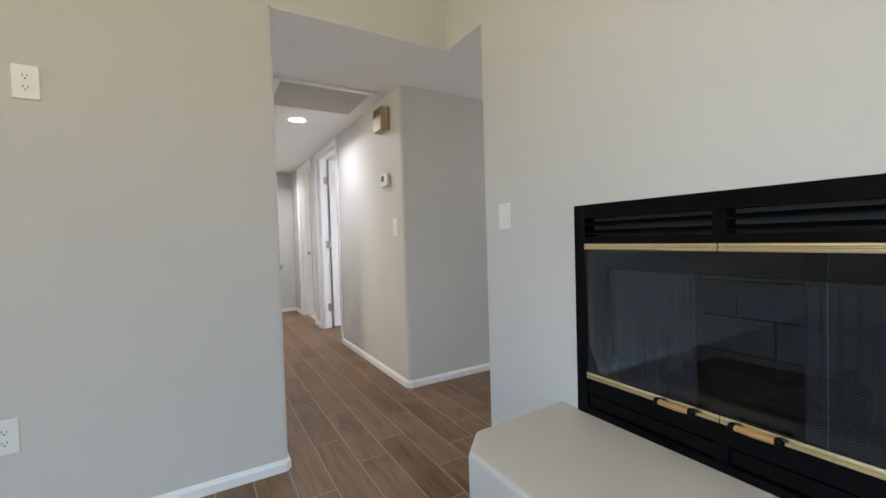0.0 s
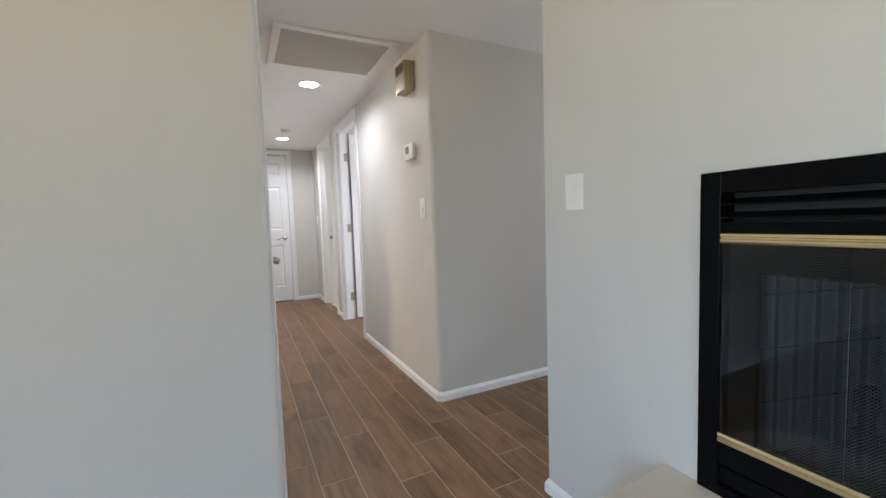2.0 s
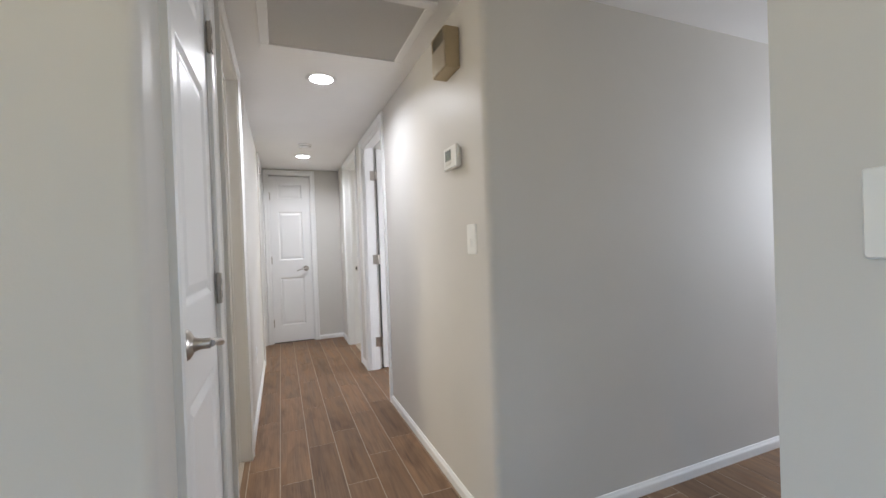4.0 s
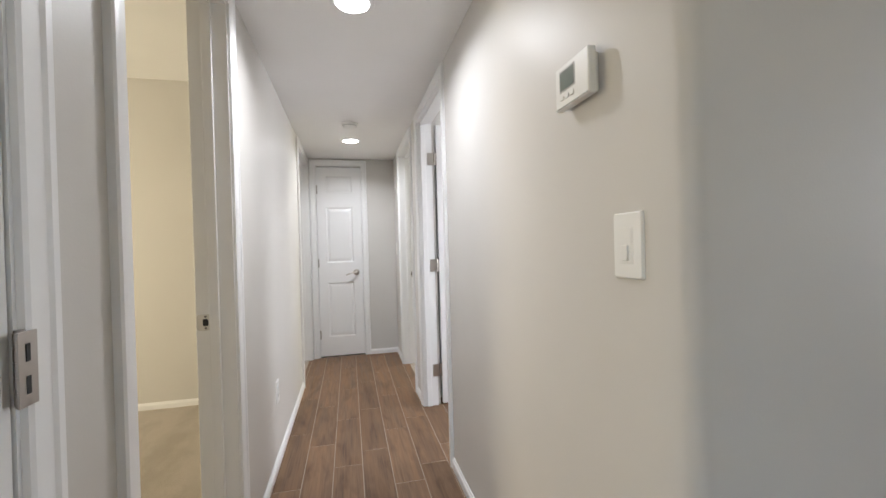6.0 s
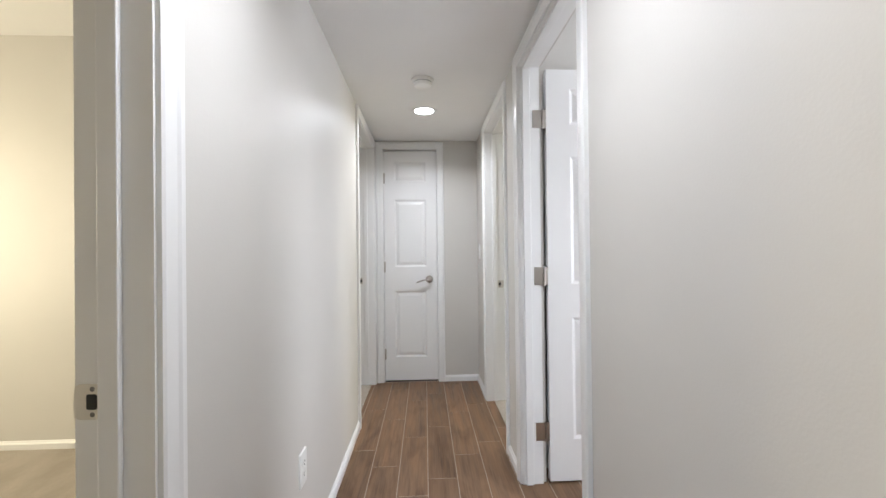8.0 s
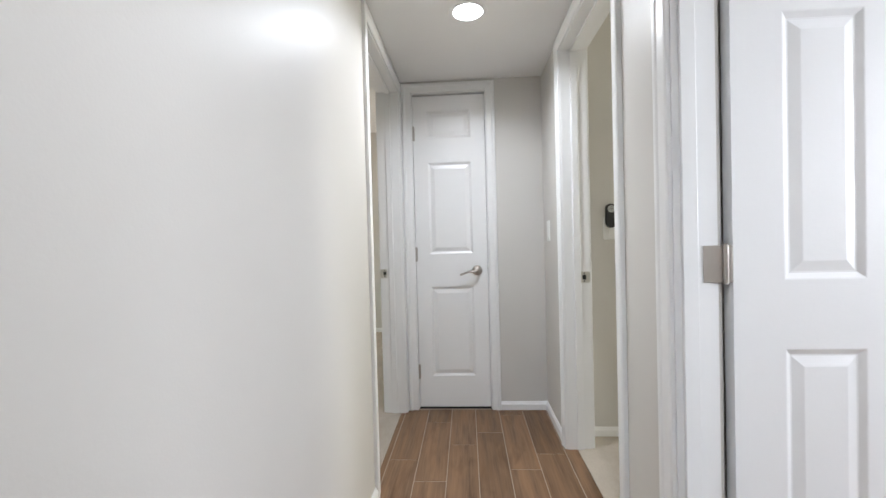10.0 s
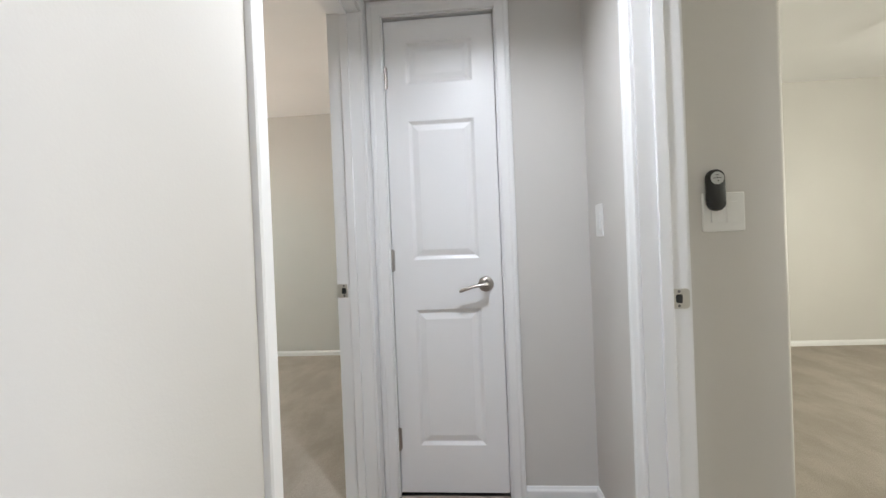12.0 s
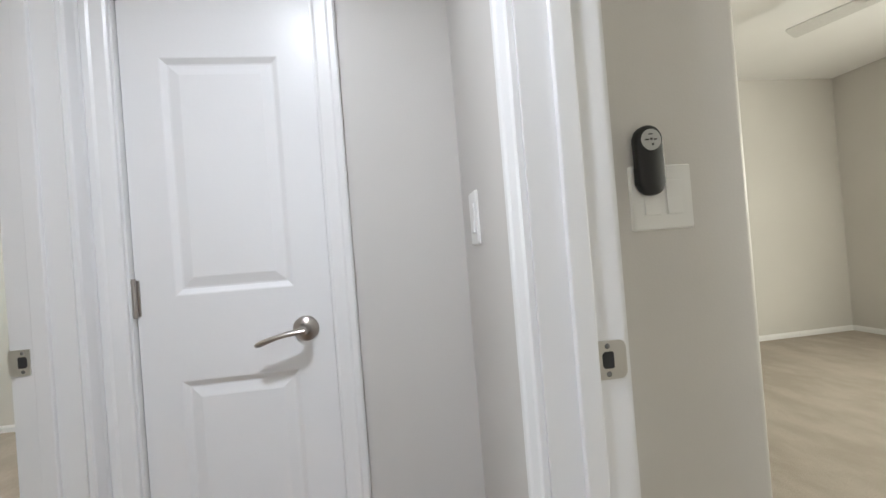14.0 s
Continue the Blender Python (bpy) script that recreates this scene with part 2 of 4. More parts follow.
def rounded(points, corners, seg=8):
    """A plan outline in which the corners named {index: radius} are rounded."""
    out = []
    for i, p in enumerate(points):
        r = corners.get(i, 0)
        if not r:
            out.append(p)
            continue
        a, b, c = Vector(points[i - 1]), Vector(p), Vector(points[(i + 1) % len(points)])
        u, v = (a - b).normalized(), (c - b).normalized()
        half = u.angle(v) / 2
        d = r / math.tan(half)
        s, e = b + u * d, b + v * d
        mid = b + (u + v).normalized() * (r / math.sin(half))
        a0 = math.atan2(*(s - mid).yx)
        a1 = math.atan2(*(e - mid).yx)
        da = (a1 - a0 + math.pi) % (2 * math.pi) - math.pi
        out += [(mid.x + r * math.cos(a0 + da * k / seg), mid.y + r * math.sin(a0 + da * k / seg)) for k in range(seg + 1)]
    return out


def prism(bm, outline, z0, z1):
    lo = [bm.verts.new((x, y, z0)) for x, y in outline]
    hi = [bm.verts.new((x, y, z1)) for x, y in outline]
    n = len(outline)
    bm.faces.new(lo[::-1])
    bm.faces.new(hi)
    for i in range(n):
        bm.faces.new((lo[i], lo[(i + 1) % n], hi[(i + 1) % n], hi[i]))
    return bm


def disc(bm, cx, cy, z0, z1, r, seg=32, r2=None):
    r2 = r if r2 is None else r2
    lo = [bm.verts.new((cx + r * math.cos(2 * math.pi * i / seg), cy + r * math.sin(2 * math.pi * i / seg), z0)) for i in range(seg)]
    hi = [bm.verts.new((cx + r2 * math.cos(2 * math.pi * i / seg), cy + r2 * math.sin(2 * math.pi * i / seg), z1)) for i in range(seg)]
    bm.faces.new(lo[::-1])
    bm.faces.new(hi)
    for i in range(seg):
        bm.faces.new((lo[i], lo[(i + 1) % seg], hi[(i + 1) % seg], hi[i]))
    return bm


def lathe(bm, profile, seg=32):
    """Turns (radius, z) pairs round the z axis."""
    rings = []
    for r, z in profile:
        rings.append([bm.verts.new((r * math.cos(2 * math.pi * i / seg), r * math.sin(2 * math.pi * i / seg), z)) for i in range(seg)] if r > 1e-6 else [bm.verts.new((0, 0, z))])
    for a, b in zip(rings, rings[1:]):
        for i in range(seg):
            j = (i + 1) % seg
            if len(a) == 1 and len(b) == 1:
                continue
            if len(a) == 1:
                bm.faces.new((a[0], b[i], b[j]))
            elif len(b) == 1:
                bm.faces.new((a[i], a[j], b[0]))
            else:
                bm.faces.new((a[i], a[j], b[j], b[i]))
    return bm


def sweep(bm, points, radii, flat=1.0, seg=12):
    """A tube through points with its own radius at each; flat squeezes it along z."""
    rings = []
    for i, (p, r) in enumerate(zip(points, radii)):
        p = Vector(p)
        d = (Vector(points[min(i + 1, len(points) - 1)]) - Vector(points[max(i - 1, 0)])).normalized()
        up = Vector((0, 0, 1)) if abs(d.z) < 0.9 else Vector((1, 0, 0))
        s = d.cross(up).normalized()
        u = s.cross(d).normalized()
        rings.append([bm.verts.new(p + s * r * math.cos(2 * math.pi * k / seg) + u * r * flat * math.sin(2 * math.pi * k / seg)) for k in range(seg)])
    for a, b in zip(rings, rings[1:]):
        for k in range(seg):
            bm.faces.new((a[k], a[(k + 1) % seg], b[(k + 1) % seg], b[k]))
    bm.faces.new(rings[0][::-1])
    bm.faces.new(rings[-1])
    return bm


def profile_run(bm, profile, a, b, out, miter_a=0.0, miter_b=0.0, up=(0, 0, 1)):
    """Extrudes a trim profile of (height, thickness) pairs from a to b; out is the way it stands proud.
    miter: how far the end moves along the run for each unit of thickness (walls' corners)."""
    a, b, out, up = Vector(a), Vector(b), Vector(out), Vector(up)
    d = (b - a).normalized()
    ra = [bm.verts.new(a + up * h + out * t + d * (miter_a * t)) for h, t in profile]
    rb = [bm.verts.new(b + up * h + out * t + d * (miter_b * t)) for h, t in profile]
    n = len(profile)
    for i in range(n):
        bm.faces.new((ra[i], ra[(i + 1) % n], rb[(i + 1) % n], rb[i]))
    bm.faces.new(ra[::-1])
    bm.faces.new(rb)
    return bm


BASE = [(0, 0), (0, 0.013), (0.034, 0.013), (0.039, 0.0115), (0.044, 0.008), (0.049, 0.006), (0.053, 0.004), (0.053, 0)]

# ---- the plan ----
H = 2.118           # hall ceiling
LH = 2.95           # living room ceiling
BH = 2.45           # bedroom ceilings
XL, XR = -0.907, 0.0  # hall walls
T = 0.12            # wall thickness
YW = -0.59          # living room's end wall
YE = 3.963          # hall's end wall
XF = 0.02           # fireplace wall
YB = -0.92          # end of the fireplace wall
DH = 2.04           # door openings' height
J = 0.018           # jamb board
DOORS = {"closet": (-0.40, 0.098), "left_one": (0.37, 1.08), "left_two": (3.10, 3.907), "right_one": (1.59, 2.36), "right_two": (2.72, 3.46)}
EX0, EX1 = -0.825, -0.358


def structure(name, bm, mat, label, category, smooth=False):
    return tagged(mesh_object(name, bm, mat, smooth), label, category, kind="structure")


# walls of the hall
bm = bmesh.new()
prism(bm, rounded([(-5.0, YW), (XL, YW), (XL, DOORS["closet"][0] - J), (XL - T, DOORS["closet"][0] - J), (XL - T, YW + T), (-5.0, YW + T)], {1: 0.02}), 0, H)
box(bm, -5.0, XL, YW, YW + T, H, LH)
structure("wall_living_north", bm, WALL, "greige painted living room wall with a rounded end corner", "wall", True)

bm = bmesh.new()
prism(bm, [(XL + 0.0005, YW), (XF, YW), (XF, YB), (XF + T, YB), (XF + T, YW + T), (XL + 0.0005, YW + T)], H, LH)
structure("wall_header", bm, WALL, "greige header over the cut-corner opening to the hall", "wall header")

bm = bmesh.new()
d = DOORS
for y0, y1 in ((d["closet"][1] + J, d["left_one"][0] - J), (d["left_one"][1] + J, d["left_two"][0] - J), (d["left_two"][1] + J, 4.1)):
    box(bm, XL - T, XL, y0, y1, 0, BH)
for k in ("closet", "left_one", "left_two"):
    box(bm, XL - T, XL, d[k][0] - J, d[k][1] + J, DH + J, BH)
box(bm, XL - T, XL, 4.1, 6.27, 0, BH)
structure("wall_hall_left", bm, WALL, "greige painted hall wall with three doorways", "wall")

bm = bmesh.new()
prism(bm, rounded([(XR, 0.0), (3.5, 0.0), (3.5, T), (XR + T, T), (XR + T, d["right_one"][0] - J), (XR, d["right_one"][0] - J)], {0: 0.032}), 0, BH)
box(bm, XR, XR + T, d["right_one"][1] + J, d["right_two"][0] - J, 0, BH)
box(bm, XR, XR + T, d["right_two"][1] + J, YE, 0, BH)
for k in ("right_one", "right_two"):
    box(bm, XR, XR + T, d[k][0] - J, d[k][1] + J, DH + J, BH)
structure("wall_hall_right", bm, WALL, "greige painted hall wall with bullnose corner and two doorways", "wall", True)

bm = bmesh.new()
box(bm, XL, EX0 - J, YE, YE + T, 0, BH)
box(bm, EX1 + J, XR + T, YE, YE + T, 0, BH)
box(bm, EX0 - J, EX1 + J, YE, YE + T, DH + J, BH)
structure("wall_hall_end", bm, WALL, "greige painted wall closing the hall, with a narrow door", "wall")

# the fireplace wall, open for the firebox
FY0, FY1, FZ0, FZ1 = -2.49, -1.49, 0.375, 1.157
bm = bmesh.new()
box(bm, XF, XF + T, FY1 + 0.002, YB, 0, LH)
box(bm, XF, XF + T, -6.2, FY0 - 0.002, 0, LH)
box(bm, XF, XF + T, FY0 - 0.002, FY1 + 0.002, FZ1 + 0.002, LH)
box(bm, XF, XF + T, FY0 - 0.002, FY1 + 0.002, 0, FZ0 - 0.002)
box(bm, XF + T, 0.9, YB - T, YB, 0, LH)
box(bm, 0.9, 0.9 + T, -3.2, YB, 0, LH)
structure("wall_fireplace", bm, WALL, "greige painted wall holding the fireplace", "wall")

# outer walls of the living room, with the windows that light it
WS = (-3.05, -0.45, 0.45, 2.45)
bm = bmesh.new()
box(bm, -5.12, WS[0], -6.32, -6.2, 0, LH)
box(bm, WS[1], XF, -6.32, -6.2, 0, LH)
box(bm, WS[0], WS[1], -6.32, -6.2, 0, WS[2])
box(bm, WS[0], WS[1], -6.32, -6.2, WS[3], LH)
structure("wall_living_south", bm, WALL, "greige painted outer wall with a wide window", "wall")
WW = (-4.1, -2.3, 0.35, 2.35)
bm = bmesh.new()
box(bm, -5.12, -5.0, -6.2, WW[0], 0, LH)
box(bm, -5.12, -5.0, WW[1], YW + T, 0, LH)
box(bm, -5.12, -5.0, WW[0], WW[1], 0, WW[2])
box(bm, -5.12, -5.0, WW[0], WW[1], WW[3], LH)
structure("wall_living_west", bm, WALL, "greige painted outer wall with a window", "wall")

# bedrooms and passage
B1 = (-4.05, 0.14, 2.9)     # left wall, near wall, far wall
bm = bmesh.new()
box(bm, B1[0] - T, XL - T, B1[2], B1[2] + T, 0, BH)
structure("wall_bedroom_divider", bm, WALL, "cream-lit greige wall between two bedrooms", "wall")
bm = bmesh.new()
box(bm, B1[0] - T, XL - T, 0.14, 0.26, 0, BH)
structure("wall_bedroom_near", bm, WALL, "greige bedroom wall beside the closet", "wall")


def outer_wall(name, x0, x1, y0, y1, wy0, wy1, wz0, wz1, label):
    bm = bmesh.new()
    box(bm, x0, x1, y0, wy0, 0, BH)
    box(bm, x0, x1, wy1, y1, 0, BH)
    box(bm, x0, x1, wy0, wy1, 0, wz0)
    box(bm, x0, x1, wy0, wy1, wz1, BH)
    structure(name, bm, WALL, label, "wall")


outer_wall("wall_bedroom_one_west", -4.17, -4.05, 0.26, 2.9, 1.35, 2.55, 0.75, 1.95, "greige bedroom outer wall with a window")
outer_wall("wall_bedroom_two_west", -4.17, -4.05, 3.02, 6.27, 4.3, 5.5, 0.75, 1.95, "greige bedroom outer wall with a window")
outer_wall("wall_bedroom_three_east", 4.18, 4.3, 2.5, 6.26, 2.95, 4.15, 0.75, 1.95, "greige bedroom outer wall with a window")
structure("wall_bedroom_two_north", boxes((-4.17, XL, 6.27, 6.39, 0, BH)), WALL, "greige bedroom wall in window light", "wall")
structure("wall_bedroom_three_north", boxes((0.51, 4.3, 6.26, 6.38, 0, BH)), WALL, "greige bedroom wall in window light", "wall")
bm = bmesh.new()
prism(bm, rounded([(XR + T, 3.605), (0.51, 3.605), (0.51, 6.26), (0.365, 6.26), (0.365, 3.725), (XR + T, 3.725)], {1: 0.02}), 0, BH)
structure("wall_switch_nook", bm, WALL, "greige bedroom entry wall with a rounded corner", "wall", True)
structure("wall_bedroom_three_south", boxes((XR + T, 4.3, 2.5, 2.6, 0, BH)), WALL, "plain greige partition wall", "wall")
outer_wall("wall_bathroom_far", 2.4, 2.5, T, 2.5, 0.9, 1.9, 1.0, 2.0, "plain greige bathroom wall with a window")
bm = bmesh.new()
box(bm, 3.5, 3.62, YB - T, -0.86, 0, H)
box(bm, 3.5, 3.62, -0.06, T, 0, H)
box(bm, 3.5, 3.62, -0.86, -0.06, 0, 0.8)
box(bm, 3.5, 3.62, -0.86, -0.06, 2.0, H)
box(bm, 1.02, 3.5, YB - T, YB, 0, H)
structure("wall_passage", bm, WALL, "plain greige passage walls", "wall")
structure("wall_closet_back", boxes((-1.72, -1.64, YW + T, 0.14, 0, BH)), WALL, "plain closet back wall", "wall")
structure("wall_linen_closet", boxes((XL, 0.365, 4.6, 4.7, 0, BH)), WALL, "plain closet back wall", "wall")

# ceilings
bm = bmesh.new()
box(bm, XL, XR, YW + T, YE, H, H + 0.1)
box(bm, XL, XF + T - 0.002, YW + 0.002, YW + T, H - 0.0035, H)
box(bm, XF + 0.002, XF + T, YB, YW, H - 0.0035, H)
box(bm, XR, 3.62, YW + T, 0.0, H, H + 0.1)
box(bm, XF + T, 3.62, YB - T, YW + T, H, H + 0.1)
structure("ceiling_hall", bm, CEIL, "white painted low hall ceiling", "ceiling")
structure("ceiling_living", boxes((-5.12, 1.02, -6.32, YW + T, LH, LH + 0.1)), CEIL, "white painted living room ceiling", "ceiling")
structure("ceiling_bedroom_one", boxes((-4.17, XL - T, YW + T, 2.9, BH, BH + 0.1)), CEIL, "white painted bedroom ceiling", "ceiling")
structure("ceiling_bedroom_two", boxes((-4.17, XL, 2.9, 6.39, BH + 0.002, BH + 0.1)), CEIL, "white painted bedroom ceiling", "ceiling")
structure("ceiling_bedroom_three", boxes((XR + T, 4.3, T, 6.38, BH, BH + 0.1)), CEIL, "white painted bedroom ceiling", "ceiling")
structure("ceiling_closet", boxes((XL, XR + T, YE + T, 6.3, BH, BH + 0.1)), CEIL, "plain closet ceiling", "ceiling")

# ground outside, and floors
structure("ground", boxes((-400, 400, -400, 400, -0.3, -0.16)), YARD, "gravel yard around the house", "ground")
floor = structure("floor", boxes((-5.12, 3.62, -6.32, YW + T, -0.15, -0.0011), (XL - 0.03, 2.5, YW + T, YE + 0.014, -0.15, -0.0011)), GROUT, "wood-look plank tile floor with pale grout joints", "floor")
# Near-black colour stands in for the shade in the gap below the door.
structure("floor_closet", boxes((XL, 0.36, YE + 0.0145, 4.6, -0.15, -0.004)), DARK, "linen closet floor coloured dark as the shade under its door", "floor")
structure("carpet_bedroom_one", boxes((-4.05, XL - 0.03, YW + T, 2.9, -0.15, 0.004)), CARPET, "beige cut-pile bedroom carpet", "carpet")
structure("carpet_bedroom_two", boxes((-4.05, XL - 0.03, 2.9, 6.27, -0.15, 0.003)), CARPET, "beige cut-pile bedroom carpet", "carpet")
structure("carpet_bedroom_three", boxes((XR + 0.05, 4.18, 2.6, 6.26, -0.15, 0.004)), CARPET, "beige cut-pile bedroom carpet", "carpet")


def base_run(rows):
    bm = bmesh.new()
    for a, b, out, ma, mb in rows:
        profile_run(bm, BASE, a, b, out, ma, mb)
    return bm


# baseboards: runs of start, end, way out, mitres
c = 0.062
structure("baseboard_living", base_run([((-5.0, YW, 0), (XL - 0.018, YW, 0), (0, -1, 0), 0, 0.4), ((XL - 0.018, YW, 0), (XL, YW + 0.018, 0), (0.7071, -0.7071, 0), -0.4, 0.4), ((XL, YW + 0.018, 0), (XL, d["closet"][0] - c, 0), (1, 0, 0), -0.4, 0)]), TRIM, "white moulded baseboard along the living room wall", "baseboard")
structure("baseboard_fireplace", base_run([((XF, -1.41, 0), (XF, YB, 0), (-1, 0, 0), 0, 1), ((XF, YB, 0), (0.9, YB, 0), (0, 1, 0), -1, 0)]), TRIM, "white moulded baseboard beside the hearth", "baseboard")
structure("baseboard_hall_left", base_run([((XL, d["closet"][1] + c, 0), (XL, d["left_one"][0] - c, 0), (1, 0, 0), 0, 0), ((XL, d["left_one"][1] + c, 0), (XL, d["left_two"][0] - c, 0), (1, 0, 0), 0, 0)]), TRIM, "white moulded baseboard along the hall", "baseboard")
structure("baseboard_hall_right", base_run([((3.5, 0, 0), (0.02, 0, 0), (0, -1, 0), 0, 0.4), ((0.02, 0, 0), (0, 0.02, 0), (-0.7071, -0.7071, 0), -0.4, 0.4), ((0, 0.02, 0), (0, d["right_one"][0] - c, 0), (-1, 0, 0), -0.4, 0),
                                           ((0, d["right_one"][1] + c, 0), (0, d["right_two"][0] - c, 0), (-1, 0, 0), 0, 0), ((0, d["right_two"][1] + c, 0), (0, YE, 0), (-1, 0, 0), 0, -1)]), TRIM, "white moulded baseboard round the hall corner", "baseboard")
structure("baseboard_hall_end", base_run([((EX1 + c, YE, 0), (0, YE, 0), (0, -1, 0), 0, -1)]), TRIM, "white moulded baseboard beside the narrow door", "baseboard")
structure("baseboard_bedroom_one", base_run([((-4.05, 2.9, 0), (XL - T, 2.9, 0), (0, -1, 0), 1, -1), ((-4.05, 0.26, 0), (-4.05, 2.9, 0), (1, 0, 0), 0, -1)]), TRIM, "white baseboard above bedroom carpet", "baseboard")
structure("baseboard_bedroom_two", base_run([((-4.05, 6.27, 0), (XL - T, 6.27, 0), (0, -1, 0), 1, -1), ((-4.05, 3.02, 0), (-4.05, 6.27, 0), (1, 0, 0), 0, -1)]), TRIM, "white baseboard above bedroom carpet", "baseboard")
structure("baseboard_bedroom_three", base_run([((0.51, 6.26, 0), (4.18, 6.26, 0), (0, -1, 0), 0, -1), ((4.18, 2.6, 0), (4.18, 6.26, 0), (-1, 0, 0), 0, -1), ((XR + T, 3.605, 0), (0.49, 3.605, 0), (0, -1, 0), 0, 0.4), ((0.49, 3.605, 0), (0.51, 3.625, 0), (0.7071, -0.7071, 0), -0.4, 0.4), ((0.51, 3.625, 0), (0.51, 6.26, 0), (1, 0, 0), -0.4, 0)]), TRIM, "white baseboard above bedroom carpet", "baseboard")


# ---- windows ----
def window(name, cx, cy, z0, z1, w, rz, label):
    """A vinyl slider filling its opening: frame, sash bars, panes; local x along the wall, y through it."""
    root = thing(name, label, "window", kind="structure", m=pose(cx, cy, 0, 0, 0, rz))
    h = w / 2
    part("window_frame", boxes((-h, h, -0.03, 0.03, z0, z0 + 0.05), (-h, h, -0.03, 0.03, z1 - 0.05, z1), (-h, -h + 0.05, -0.03, 0.03, z0 + 0.05, z1 - 0.05), (h - 0.05, h, -0.03, 0.03, z0 + 0.05, z1 - 0.05)), TRIM, root)
    part("sash_bar", boxes((-0.025, 0.025, -0.025, 0.025, z0 + 0.05, z1 - 0.05)), TRIM, root)
    for a, b in ((-h + 0.05, -0.025), (0.025, h - 0.05)):
        p = part("pane", boxes((a, b, -0.003, 0.003, z0 + 0.05, z1 - 0.05)), GLASS, root)
        p.visible_shadow = False
    return root


window("window_1", -1.75, -6.26, 0.45, 2.45, 2.6, 0, "wide white-framed living room window")
window("window_2", -5.06, -3.2, 0.35, 2.35, 1.8, 90, "white-framed living room window")
window("window_3", -4.11, 1.95, 0.75, 1.95, 1.2, 90, "white-framed bedroom window")
window("window_4", -4.11, 4.9, 0.75, 1.95, 1.2, 90, "white-framed bedroom window")
window("window_5", 4.24, 3.55, 0.75, 1.95, 1.2, 90, "white-framed bedroom window")
window("window_7", 2.45, 1.4, 1.0, 2.0, 1.0, 90, "white-framed bathroom window")
# Unseen window, added to hold the passage fill.
window("added_window_6", 3.56, -0.46, 0.8, 2.0, 0.8, 90, "unseen white-framed window added for passage fill light")

# ---- door frames ----
CAS = [(0, 0), (0, 0.009), (0.006, 0.012), (0.012, 0.0125), (0.034, 0.014), (0.040, 0.0175), (0.052, 0.0175), (0.057, 0.014), (0.057, 0)]


def casing_set(root, w0, w1, face, away, far=0.057, near=0.057):
    """Two legs and a head of moulded casing round an opening w0..w1, in the local plane y = face."""
    def cut(p, lim):
        return [(min(a, lim), t) for a, t in p]
    o = (0, away, 0)
    r = 0.005
    bm = profile_run(bmesh.new(), cut(CAS, near), (w0 - r, face, 0), (w0 - r, face, DH + r + 0.0), o, up=(-1, 0, 0))
    for v in bm.verts:
        if v.co.z > DH:
            v.co.z += (w0 - r) - v.co.x
    part("casing", bm, TRIM, root)
    bm = profile_run(bmesh.new(), cut(CAS, far), (w1 + r, face, 0), (w1 + r, face, DH + r), o, up=(1, 0, 0))
    for v in bm.verts:
        if v.co.z > DH:
            v.co.z += v.co.x - (w1 + r)
    part("casing", bm, TRIM, root)
    bm = profile_run(bmesh.new(), CAS, (w0 - r, face, DH + r), (w1 + r, face, DH + r), o)
    for v in bm.verts:
        k = v.co.z - (DH + r)
        if v.co.x < (w0 + w1) / 2:
            v.co.x -= min(k, near)
        else:
            v.co.x += min(k, far)
    part("casing_head", bm, TRIM, root)


